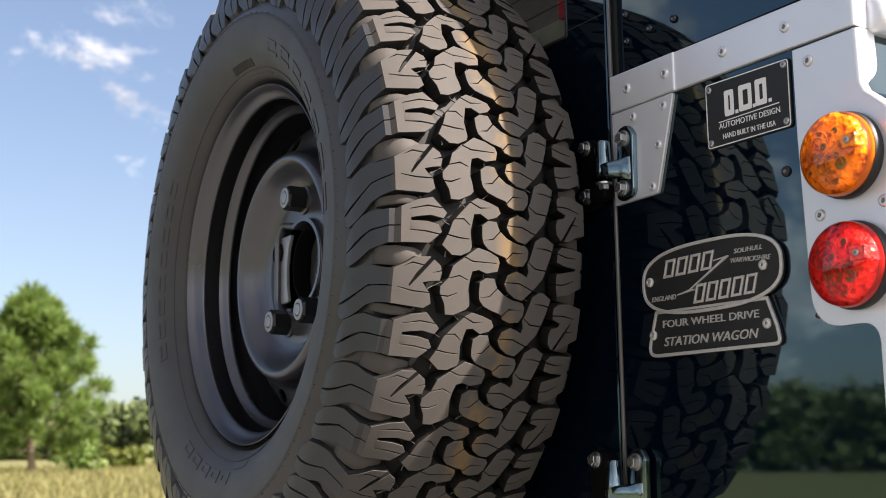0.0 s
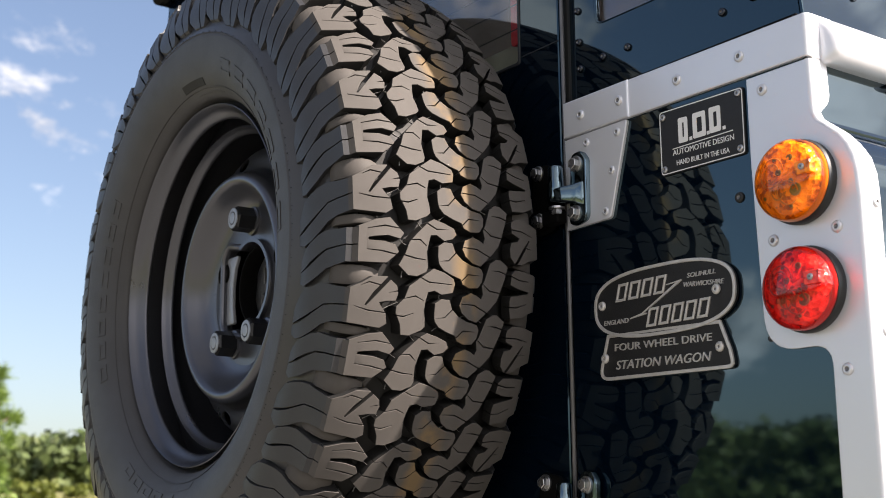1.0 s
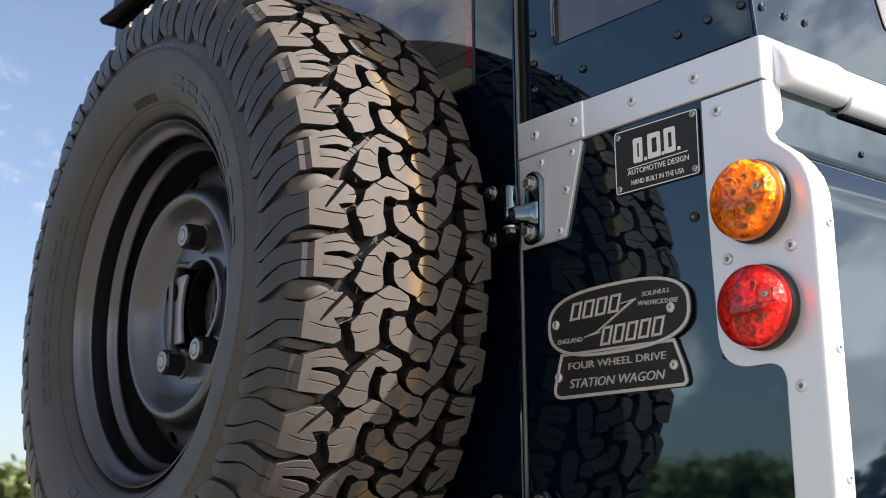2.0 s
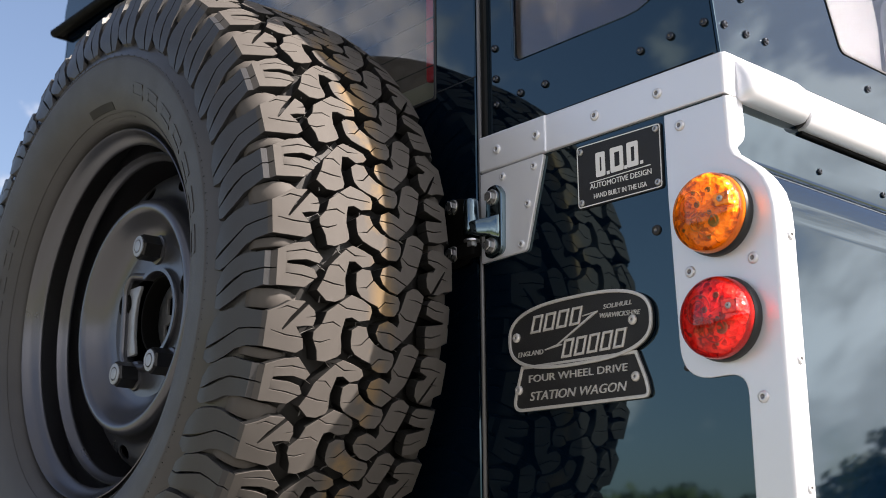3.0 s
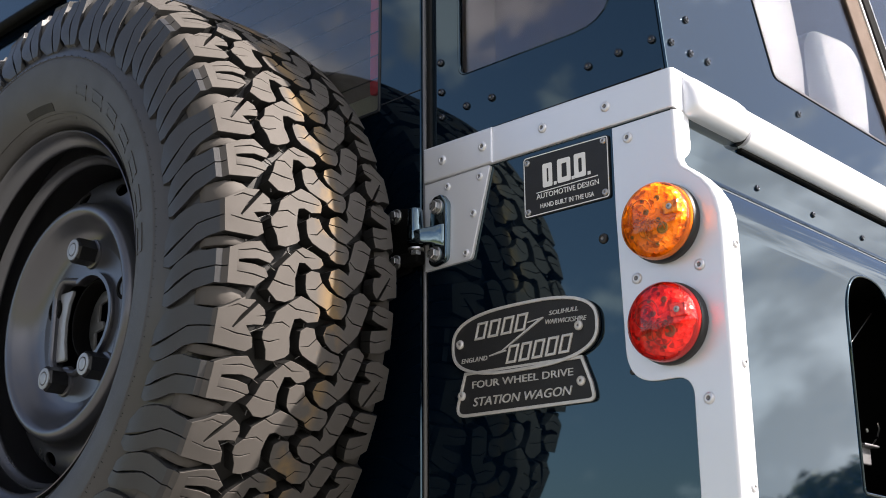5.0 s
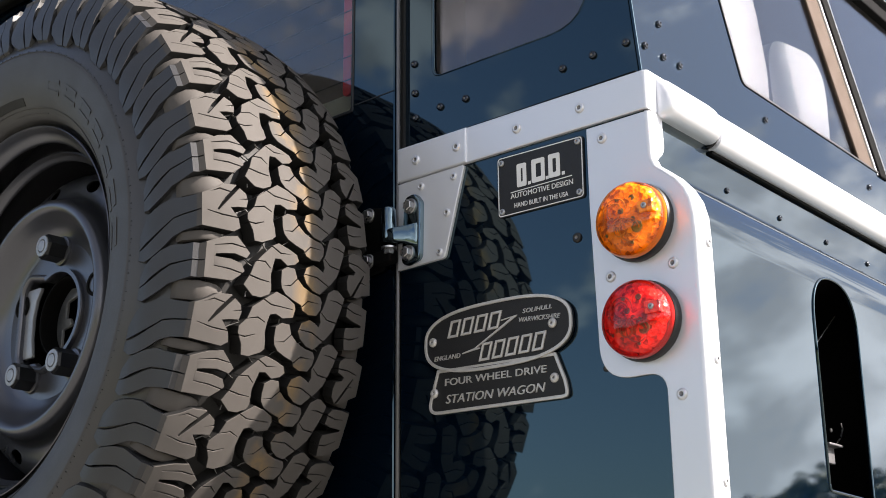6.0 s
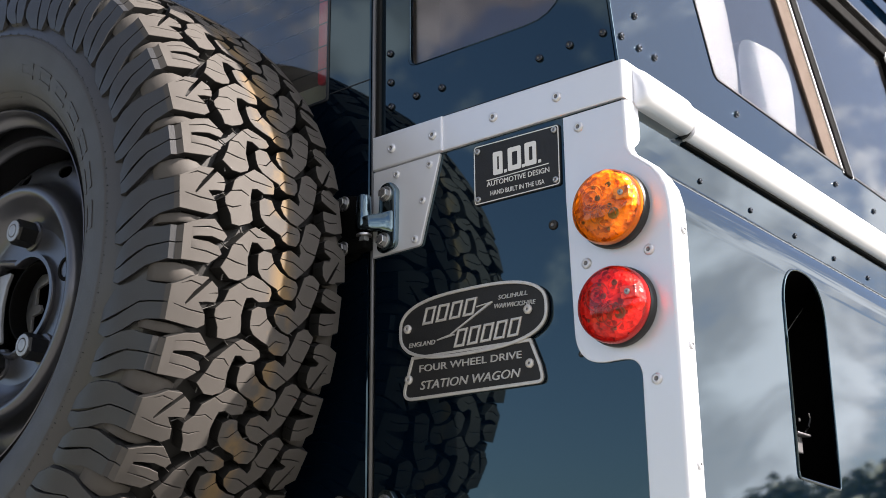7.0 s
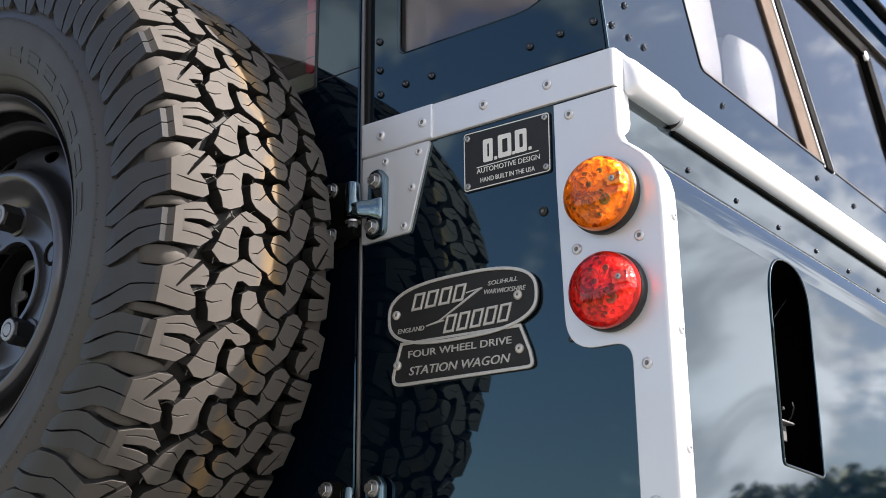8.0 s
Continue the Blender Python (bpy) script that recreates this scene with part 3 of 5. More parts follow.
# hinges
HB = hex_mesh(0.0062, 0.0055, 0.0088)
for top in (1.179, 0.842):
    hinge = part("hinge", bmesh.new(), CHROME, car, "bright steel door hinge with hexagonal bolts")
    bm = bmesh.new()
    leaf = rounded([(-0.3565, top - 0.041), (-0.3290, top - 0.036), (-0.3275, top + 0.030), (-0.3360, top + 0.041), (-0.3520, top + 0.039)], 0.009, 5)
    leaf_bm = plate(leaf, [], rear(-0.0105), 0.0062, 0.0022)
    leaf_me = bpy.data.meshes.new("leaf")
    leaf_bm.to_mesh(leaf_me)
    leaf_bm.free()
    bm.from_mesh(leaf_me)
    bpy.data.meshes.remove(leaf_me)
    spin_profile(bm, [(0, top + 0.0285), (0.0070, top + 0.0285), (0.0082, top + 0.0265), (0.0092, top + 0.0040), (0.0100, top - 0.0060), (0.0085, top - 0.0120), (0, top - 0.0120)], (0, 0, 1), (-0.3690, -0.0165, 0), 20)
    rows = [(-0.3700, -0.0262), (-0.3560, -0.0225), (-0.3430, -0.0165), (-0.3330, -0.0125), (-0.3310, -0.0080), (-0.3640, -0.0080)]
    a = [bm.verts.new((x, y, top - 0.012 - 0.008 * ((x + 0.37) / 0.037) ** 2)) for x, y in rows]
    b = [bm.verts.new((x, y, top + 0.002 + 0.004 * ((x + 0.37) / 0.037) ** 2)) for x, y in rows]
    bm.faces.new(a)
    bm.faces.new(list(reversed(b)))
    for i in range(6):
        bm.faces.new((a[i], a[(i + 1) % 6], b[(i + 1) % 6], b[i]))
    bmesh.ops.recalc_face_normals(bm, faces=bm.faces)
    bmesh.ops.bevel(bm, geom=[e for e in bm.edges if e.verts[0] in a + b and e.verts[1] in a + b], offset=0.0022, segments=2, affect="EDGES", profile=0.5)
    bm.to_mesh(hinge.data)
    bm.free()
    hinge.data.shade_smooth()
    hinge.data.set_sharp_from_angle(angle=radians(40))
    for x, z in ((-0.3415, top + 0.0262), (-0.3450, top - 0.0268)):
        fix("bolt", HB, STEEL, (x, -0.0110, z), hinge, (0, 17, 0), "zinc hexagonal bolt")
    fix("bolt", HB, STEEL, (-0.3685, -0.0165, top - 0.0170), hinge, (90, 0, 0))
    black_leaf = plate(rounded([(-0.4180, top - 0.040), (-0.3850, top - 0.036), (-0.3850, top + 0.036), (-0.4180, top + 0.042)], 0.009, 5), [], rear(-0.0085), 0.0065, 0.002)
    dark = part("door_leaf", black_leaf, MATT, hinge, "black hinge leaf on the door", True, 40)
    part("hinge_arm", boxed((-0.3900, -0.0200, top - 0.034), (-0.3640, -0.0060, top - 0.019), 0.002), MATT, hinge)
    for x, z in ((-0.4065, top + 0.0300), (-0.4065, top - 0.0240)):
        fix("bolt", HB, STEEL, (x, -0.0090, z), hinge, (0, 8, 0))

# small black plugs on the rear panel
PLUG = rivet_mesh(0.0052, 0.0026, 0.002)
fix("plug", PLUG, SEAL, (-0.130, -0.0002, 1.1255), rear_wall)
PLUG_S = rivet_mesh(0.003, 0.002, 0.001)
fix("plug", PLUG_S, SEAL, (-0.1035, -0.0002, 0.990), rear_wall)


# tail lamps
def lens_material(name, deep, bright, dark):
    m = bpy.data.materials.new(name)
    m.use_nodes = True
    n, l = m.node_tree.nodes, m.node_tree.links
    p = n["Principled BSDF"]
    co = n.new("ShaderNodeTexCoord")
    cells = n.new("ShaderNodeTexVoronoi")
    cells.inputs["Scale"].default_value = 240.0
    warp = n.new("ShaderNodeTexNoise")
    warp.inputs["Scale"].default_value, warp.inputs["Detail"].default_value = 120.0, 4.0
    l.new(co.outputs["Object"], warp.inputs["Vector"])
    l.new(co.outputs["Object"], cells.inputs["Vector"])
    ramp = n.new("ShaderNodeValToRGB")
    ramp.color_ramp.elements[0].position, ramp.color_ramp.elements[0].color = 0.36, (*dark, 1)
    ramp.color_ramp.elements[1].position, ramp.color_ramp.elements[1].color = 0.58, (*bright, 1)
    e = ramp.color_ramp.elements.new(0.46)
    e.color = (*deep, 1)
    grey = n.new("ShaderNodeRGBToBW")
    l.new(cells.outputs["Color"], grey.inputs[0])
    mixf = n.new("ShaderNodeMix")
    mixf.inputs[0].default_value = 0.45
    l.new(warp.outputs["Fac"], mixf.inputs[2])
    l.new(grey.outputs[0], mixf.inputs[3])
    l.new(mixf.outputs[0], ramp.inputs["Fac"])
    l.new(ramp.outputs["Color"], p.inputs["Base Color"])
    p.inputs["Roughness"].default_value = 0.25
    p.inputs["Transmission Weight"].default_value = 0.0
    p.inputs["Coat Weight"].default_value = 0.2
    p.inputs["Coat Roughness"].default_value = 0.03
    b = n.new("ShaderNodeBump")
    b.inputs["Strength"].default_value, b.inputs["Distance"].default_value = 0.35, 0.003
    l.new(cells.outputs["Distance"], b.inputs["Height"])
    l.new(b.outputs["Normal"], p.inputs["Normal"])
    return m


def clear_lens(name, color):
    m = bpy.data.materials.new(name)
    m.use_nodes = True
    p = m.node_tree.nodes["Principled BSDF"]
    p.inputs["Base Color"].default_value = (*color, 1)
    p.inputs["Roughness"].default_value = 0.02
    p.inputs["Transmission Weight"].default_value = 1.0
    p.inputs["IOR"].default_value = 1.45
    return m


def tail_lamp(x, z, clear, glow, rim_mat, label, turn):
    lamp = part("tail_lamp", spin_profile(bmesh.new(), [(0.0, -0.003), (0.0380, -0.003), (0.0384, -0.007), (0.0380, -0.0105), (0.0370, -0.0125), (0.030, -0.0125), (0, -0.0125)], (0, 1, 0), (x, 0, z), 48), SEAL, car, label, True, 40)
    lens = bmesh.new()
    outer = [(0.0367, -0.0120), (0.0366, -0.0190), (0.0356, -0.0235), (0.0330, -0.0268), (0.0285, -0.0297), (0.0200, -0.0325), (0.0100, -0.0340), (0, -0.0345)]
    spin_profile(lens, outer, (0, 1, 0), (x, 0, z), 48)
    shell = part("lens", lens, clear, lamp, "", True, 60)
    shell.visible_shadow = False
    core = bmesh.new()
    rng = random.Random(turn)
    spin_profile(core, [(0.0318, -0.0124), (0.0314, -0.0180), (0.0300, -0.0226), (0.0260, -0.0255), (0.0170, -0.0290), (0.0080, -0.0302), (0, -0.0306)], (0, 1, 0), (x, 0, z), 40)
    for v in core.verts:
        v.co += Vector((rng.uniform(-1, 1), rng.uniform(-0.6, 1), rng.uniform(-1, 1))) * 0.0010
    part("reflector", core, glow, lamp, "faceted reflector behind the lens")
    part("lens_rim", spin_profile(bmesh.new(), [(0.0364, -0.0128), (0.0354, -0.0160), (0.0316, -0.0172)], (0, 1, 0), (x, 0, z), 48), rim_mat, lamp, "", True, 0)
    for r0, dx, dz in ((0.0130, -0.009, 0.006), (0.0080, -0.009, 0.006), (0.0100, 0.006, -0.014), (0.0065, -0.004, -0.012)):
        swirl = [(x + dx + r0 * math.cos(t), -0.0318 + 0.7 * ((dx + r0 * math.cos(t)) ** 2 + (dz + r0 * math.sin(t)) ** 2) / 0.1, z + dz + r0 * math.sin(t)) for t in np.linspace(0, 5.6, 26)]
        part("lens_ring", tube(swirl, 0.0007, 6), rim_mat, lamp, "", True, 0)
    socket = boxed((x + 0.0165, -0.0334, z - 0.0015), (x + 0.0330, -0.0245, z + 0.0105), 0.0012)
    part("screw_pocket", socket, glow, lamp)
    fix("screw", RIV_L, STEEL, (x + 0.0245, -0.0335, z + 0.0045), lamp, (0, 0, 0), "small steel lens screw")
    for dx, dz, r in ((0.0135, -0.0125, 0.0056), (0.0095, 0.0165, 0.0030), (-0.0015, 0.0050, 0.0030), (-0.0060, 0.0175, 0.0022), (0.0105, -0.0045, 0.0022), (0.0060, -0.0250, 0.0018), (-0.0200, -0.0140, 0.0016)):
        y = float(np.interp(math.hypot(dx, dz), (0, 0.008, 0.017, 0.026, 0.030), (-0.0306, -0.0302, -0.0290, -0.0255, -0.0226))) - 0.0006
        part("diode", spin_profile(bmesh.new(), [(r, 0.0010), (r, 0.0), (r * 0.7, -0.0005), (r * 0.55, 0.0002), (0, 0.0003)], (0, 1, 0), (x + dx, y, z + dz), 14), DIODE, lamp, "", True, 40)
    rings = bmesh.new()
    spin_profile(rings, [(0.0105, -0.0338), (0.0100, -0.0345), (0.0092, -0.0338)], (0, 1, 0), (x - 0.012, 0.0022, z + 0.002), 24)
    spin_profile(rings, [(0.0065, -0.0338), (0.0060, -0.0345), (0.0052, -0.0338)], (0, 1, 0), (x - 0.012, 0.0022, z + 0.002), 24)
    part("lens_ring", rings, clear, lamp)
    return lamp


DIODE = material("smoked_diode", (0.24, 0.15, 0.09), 0.35, 0.0, 0.5, 300.0)
AMBER = clear_lens("amber_plastic", (1.0, 0.70, 0.12))
RED = clear_lens("red_plastic", (1.0, 0.22, 0.18))
tail_lamp(-0.0572, 1.1232, AMBER, lens_material("amber_core", (0.86, 0.20, 0.006), (1.0, 0.275, 0.010), (0.45, 0.085, 0.004)), material("amber_rim", (0.70, 0.20, 0.010), 0.3, 0.0, 0.15, 60.0), "round amber indicator lamp in a black rubber ring", 3)
tail_lamp(-0.0557, 1.0268, RED, lens_material("red_core", (0.85, 0.022, 0.018), (1.0, 0.065, 0.045), (0.30, 0.008, 0.008)), material("red_rim", (0.50, 0.03, 0.025), 0.3, 0.0, 0.15, 60.0), "round red tail lamp in a black rubber ring", 5)


from mathutils.geometry import tessellate_polygon

# ---- spare wheel on the rear door ----
WC = Vector((-0.7567, -0.1454, 1.1159))
TR = 0.3973
wheel = thing("spare_wheel", "knobbly off-road tyre on dark steel rim bolted to rear door", "wheel", WC)
wheel.rotation_euler = (0, 0, radians(-1.67))  # hung a little askew on its carrier


def crown(v):
    return TR - 0.012 * min(1.3, abs(v / 107.0)) ** 3.5


PAIRS = 22
PITCH = 2 * math.pi * TR * 1000 / PAIRS


def on_tread(u, v, r):
    a = u / 1000 / TR
    return Vector((r * math.cos(a), v / 1000, r * math.sin(a)))


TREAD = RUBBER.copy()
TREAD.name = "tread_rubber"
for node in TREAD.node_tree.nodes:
    if node.type == "MIX":  # the tread is dustier than the sidewall, and lightened for the sun on it
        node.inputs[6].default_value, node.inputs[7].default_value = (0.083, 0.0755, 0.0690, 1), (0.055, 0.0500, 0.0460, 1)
tn, tl = TREAD.node_tree.nodes, TREAD.node_tree.links
tp = tn["Principled BSDF"]
for node in tn:
    if node.type == "BUMP":
        node.inputs["Strength"].default_value = 0.05
tp.inputs["Specular IOR Level"].default_value = 0.25
for node in tn:
    if node.type == "MAP_RANGE":
        node.inputs["To Min"].default_value, node.inputs["To Max"].default_value = 0.6, 0.85
base_link = tp.inputs["Base Color"].links[0].from_socket
geo = tn.new("ShaderNodeNewGeometry")
xyz = tn.new("ShaderNodeSeparateXYZ")
tl.new(geo.outputs["Position"], xyz.inputs[0])
wob = tn.new("ShaderNodeTexNoise")
wob.inputs["Scale"].default_value, wob.inputs["Detail"].default_value = 9.0, 5.0
tl.new(geo.outputs["Position"], wob.inputs["Vector"])
addy = tn.new("ShaderNodeMath")
addy.operation = "MULTIPLY_ADD"
addy.inputs[1].default_value = 0.04
tl.new(wob.outputs["Fac"], addy.inputs[0])
tl.new(xyz.outputs["Y"], addy.inputs[2])
dist = tn.new("ShaderNodeMath")
dist.operation = "SUBTRACT"
dist.inputs[1].default_value = -0.131
tl.new(addy.outputs[0], dist.inputs[0])
ab = tn.new("ShaderNodeMath")
ab.operation = "ABSOLUTE"
tl.new(dist.outputs[0], ab.inputs[0])
stripe = tn.new("ShaderNodeMapRange")
stripe.inputs["From Min"].default_value, stripe.inputs["From Max"].default_value = 0.006, 0.019
stripe.inputs["To Min"].default_value, stripe.inputs["To Max"].default_value = 0.75, 0.0
tl.new(ab.outputs[0], stripe.inputs["Value"])
patch = tn.new("ShaderNodeTexNoise")
patch.inputs["Scale"].default_value, patch.inputs["Detail"].default_value = 26.0, 6.0
tl.new(geo.outputs["Position"], patch.inputs["Vector"])
wear = tn.new("ShaderNodeMapRange")
wear.inputs["From Min"].default_value, wear.inputs["From Max"].default_value = 0.44, 0.56
tl.new(patch.outputs["Fac"], wear.inputs["Value"])
both_f = tn.new("ShaderNodeMath")
both_f.operation = "MULTIPLY"
tl.new(stripe.outputs["Result"], both_f.inputs[0])
tl.new(wear.outputs["Result"], both_f.inputs[1])
tint = tn.new("ShaderNodeMix")
tint.data_type = "RGBA"
tl.new(both_f.outputs[0], tint.inputs[0])
tl.new(base_link, tint.inputs[6])
tint.inputs[7].default_value = (0.165, 0.108, 0.048, 1)
tl.new(tint.outputs[2], tp.inputs["Base Color"])

# grooves: fresh black rubber, deepened by painted-in shade; the tops are scuffed and dusty
GROOVE = material("shaded_groove_rubber", (0.014, 0.0137, 0.0134), 0.6, 0.0, 0.3, 30.0, 0.1, 700.0, spec=0.28)

# lug flanks: tyre rubber copied darker, with their shade put into the colour
LUG = material("shaded_lug_rubber", (0.0335, 0.0340, 0.0365), 0.46, 0.0, 0.35, 24.0, 0.12, 900.0, spec=0.42)

# carcass
side = [(0.2086, -0.0815), (0.2205, -0.0890), (0.2236, -0.0930), (0.2250, -0.1035), (0.2266, -0.1072), (0.2300, -0.1108), (0.2370, -0.1168), (0.2480, -0.1240), (0.2620, -0.1297), (0.2780, -0.1330), (0.2930, -0.1345),
        (0.2964, -0.1345), (0.2970, -0.1338), (0.2978, -0.1338), (0.2984, -0.1346), (0.2996, -0.1342), (0.3080, -0.1288), (0.3160, -0.1246), (0.3260, -0.1232), (0.3350, -0.1218), (0.3440, -0.1184), (0.3540, -0.1125), (0.3620, -0.1020), (0.3690, -0.0870), (0.3770, -0.060), (0.3798, -0.045), (0.3803, 0.0)]
tyre = part("tyre", spin_profile(bmesh.new(), [(r, y) for r, y in side] + [(r, -y) for r, y in reversed(side[:-1])], (0, 1, 0), (0, 0, 0), 160), RUBBER, wheel, "black off-road tyre with deep tread blocks", True, 50)
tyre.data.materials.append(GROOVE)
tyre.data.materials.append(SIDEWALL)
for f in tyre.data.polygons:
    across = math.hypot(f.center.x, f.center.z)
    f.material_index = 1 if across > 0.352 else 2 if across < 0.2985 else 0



def area(poly):
    return sum(p[0] * q[1] - q[0] * p[1] for p, q in zip(poly, poly[1:] + poly[:1])) / 2


def inset(poly, d):
    """Draws an outline in by d."""
    s = 1 if area(poly) > 0 else -1
    out, n = [], len(poly)
    for i in range(n):
        p, a, b = Vector(poly[i]), Vector(poly[i - 1]), Vector(poly[(i + 1) % n])
        e, f = (p - a), (b - p)
        if e.length < 1e-6 or f.length < 1e-6:
            out.append(tuple(p))
            continue
        e.normalize()
        f.normalize()
        m = Vector((-e.y - f.y, e.x + f.x))
        k = m.length
        if k < 0.3:
            out.append(tuple(p))
            continue
        m /= k
        out.append(tuple(p + m * s * d / max(0.5, k / 2)))
    return out


def clean(poly):
    out = []
    for p in poly:
        if not out or math.hypot(p[0] - out[-1][0], p[1] - out[-1][1]) > 0.4:
            out.append(p)
    if len(out) > 1 and math.hypot(out[0][0] - out[-1][0], out[0][1] - out[-1][1]) <= 0.4:
        out.pop()
    return out


def raise_block(bm, poly, floor=0.3798):
    """A tread lug: upright walls, a small rounded edge and a top that follows the crown."""
    poly = clean(poly)
    if len(poly) < 3 or abs(area(poly)) < 6:
        return
    if area(poly) < 0:
        poly = poly[::-1]
    wide, top = inset(poly, -0.35), inset(poly, 0.35)
    rows = [[bm.verts.new(on_tread(u, v, min(floor, crown(v) - 0.006))) for u, v in wide],
            [bm.verts.new(on_tread(u, v, crown(v) - 0.0005)) for u, v in poly],
            [bm.verts.new(on_tread(u, v, crown(v))) for u, v in top]]
    n = len(poly)
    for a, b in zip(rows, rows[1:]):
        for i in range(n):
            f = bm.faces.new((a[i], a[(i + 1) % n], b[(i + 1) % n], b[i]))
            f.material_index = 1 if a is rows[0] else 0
    for i, j, k in tessellate_polygon([[Vector((u, v, 0)) for u, v in top]]):
        bm.faces.new((rows[-1][i], rows[-1][j], rows[-1][k]))


def slot(poly, line, w):
    """Cuts a narrow slot into an outline along a bent line whose last point lies at the edge."""
    if area(poly) < 0:
        poly = poly[::-1]
    pts = [Vector(p) for p in line]
    best = None
    for i in range(len(poly)):
        p, q = Vector(poly[i]), Vector(poly[(i + 1) % len(poly)])
        t = max(0.0, min(1.0, (pts[-1] - p).dot(q - p) / max(1e-6, (q - p).length_squared)))
        c = p + (q - p) * t
        d = (c - pts[-1]).length
        if (best is None or d < best[0]) and (q - p).length > 2.6 * w:
            best = (d, i, c, (q - p).normalized(), p, q)
    d, i, c, e, p, q = best
    t = max(1.2 * w, min((q - p).length - 1.2 * w, (c - p).dot(e)))
    c = p + e * t
    pts[-1] = c
    left, right = [], []
    for k in range(len(pts) - 1):
        way = (pts[min(k + 1, len(pts) - 1)] - pts[max(k - 1, 0)]).normalized()
        nrm = Vector((-way.y, way.x)) * w * (0.4 if k == 0 else 1.0)
        left.append(tuple(pts[k] + nrm))
        right.append(tuple(pts[k] - nrm))
    if (Vector(left[-1]) - Vector(right[-1])).dot(e) > 0:
        left, right = right, left
    return poly[:i + 1] + [tuple(c - e * w)] + left[::-1] + right + [tuple(c + e * w)] + poly[i + 1:]


def block_mesh(outline, cuts, lug=None):
    """A tread block with its sipes; lug: the stretch along the tread over which it runs down the shoulder."""
    for line, w in cuts:
        outline = slot(outline, line, w)
    bm = bmesh.new()
    raise_block(bm, outline)
    if lug:
        sign, spans, rows = lug
        for u0, u1 in spans:
            cols = []
            for at, (r, v, du, high, low) in enumerate(rows):
                wedge = (0.25, 0.25, 0.3, 0.4, 0.7, 1.3, 1.7, 0.7, 0.3)[at]
                top_u = u1 + du + (high if u1 == max(max(p) for p in spans) else -wedge)
                low_u = u0 + du - (low if u0 == min(min(p) for p in spans) else -wedge)
                mid, hw = (top_u + low_u) / 2, (top_u - low_u) / 2
                ring = []
                for rr, vv, k in ((r - (0.013 if r > 0.34 else 0.006), v - (13 if r > 0.34 else 7), 1.04), (r, v, 1.0)):
                    for s in (-1, 1):
                        ring.append(bm.verts.new(on_tread(mid + s * hw * k, sign * vv, rr)))
                cols.append(ring)
            for a, b in zip(cols, cols[1:]):
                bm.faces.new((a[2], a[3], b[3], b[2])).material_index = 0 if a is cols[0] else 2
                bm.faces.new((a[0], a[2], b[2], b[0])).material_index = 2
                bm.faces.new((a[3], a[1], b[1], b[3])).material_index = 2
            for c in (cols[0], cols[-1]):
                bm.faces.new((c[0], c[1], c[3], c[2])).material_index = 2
    bmesh.ops.triangulate(bm, faces=[f for f in bm.faces if len(f.verts) > 4])
    bmesh.ops.recalc_face_normals(bm, faces=bm.faces)
    me = bpy.data.meshes.new("tread_block")
    bm.to_mesh(me)
    bm.free()
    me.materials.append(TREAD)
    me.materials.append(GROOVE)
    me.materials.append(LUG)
    me.shade_smooth()
    me.set_sharp_from_angle(angle=radians(22))
    return me


# outlines of the blocks in millimetres, along and across the tread
SH_A = [(-10, -107.5), (-2, -91), (0, -81), (1, -77), (-6, -70), (-14, -62), (-20, -66), (-17.5, -79), (-19.5, -92), (-21, -98), (-23.5, -98), (-23.5, -82), (-26, -71), (-33, -67), (-39, -73), (-45, -80), (-46, -107.5)]
SH_B = [(-72, -112.5), (-66, -102), (-59, -92), (-58, -78), (-66, -67), (-73, -65), (-81, -67), (-82, -76), (-84, -84), (-88, -81), (-94, -76), (-104, -74), (-109, -81), (-107, -112.5)]
MID_C = [(-22, -56), (-13, -48), (0, -35), (4, -28), (1, -15), (-3, -4), (-9, -1), (-14, -6), (-17, -16), (-12, -25), (-13, -32), (-21, -34), (-30, -36), (-38, -35), (-45, -34), (-50, -36), (-55, -46), (-55, -56), (-46, -67), (-33, -60)]
MID_I = [(48, -54), (58, -41), (68, -27), (65, -14), (60, -3), (55, -1), (46, -3), (43, -16), (46, -25), (44, -32), (36, -34), (26, -35), (18, -33), (10, -32), (6, -36), (0, -49), (0, -58), (10, -60), (21, -66), (27, -66), (36, -58)]
MID_D = [(-23, -23), (-18, -16), (-18, -6), (-27, -2), (-34, 7), (-38, 18), (-40, 30), (-45, 33), (-53, 32), (-60, 27), (-61, 16), (-58, 8), (-53, 5), (-50, -6), (-46, -16), (-41, -21), (-33, -23)]
MID_F = [(43, 9), (48, 19), (46, 26), (43, 32), (48, 34), (56, 32), (62, 35), (71, 38), (80, 41), (85, 49), (85, 55), (79, 65), (65, 61), (52, 56), (42, 52), (33, 44), (19, 29), (21, 19), (27, 10), (34, 6)]
SH_G = [(72, 71), (77, 76), (77, 90), (75, 107.5), (36, 107.5), (28, 90), (26, 73), (34, 71), (44, 70), (49, 71), (54, 97), (56, 98), (58, 80), (61, 70)]
SH_H = [(14, 71), (18, 77), (19, 92), (14, 112.5), (-20, 112.5), (-25, 96), (-30, 86), (-30, 75), (-24, 69), (-15, 68), (-8, 70), (-6, 79), (-2, 82), (2, 71), (10, 70)]
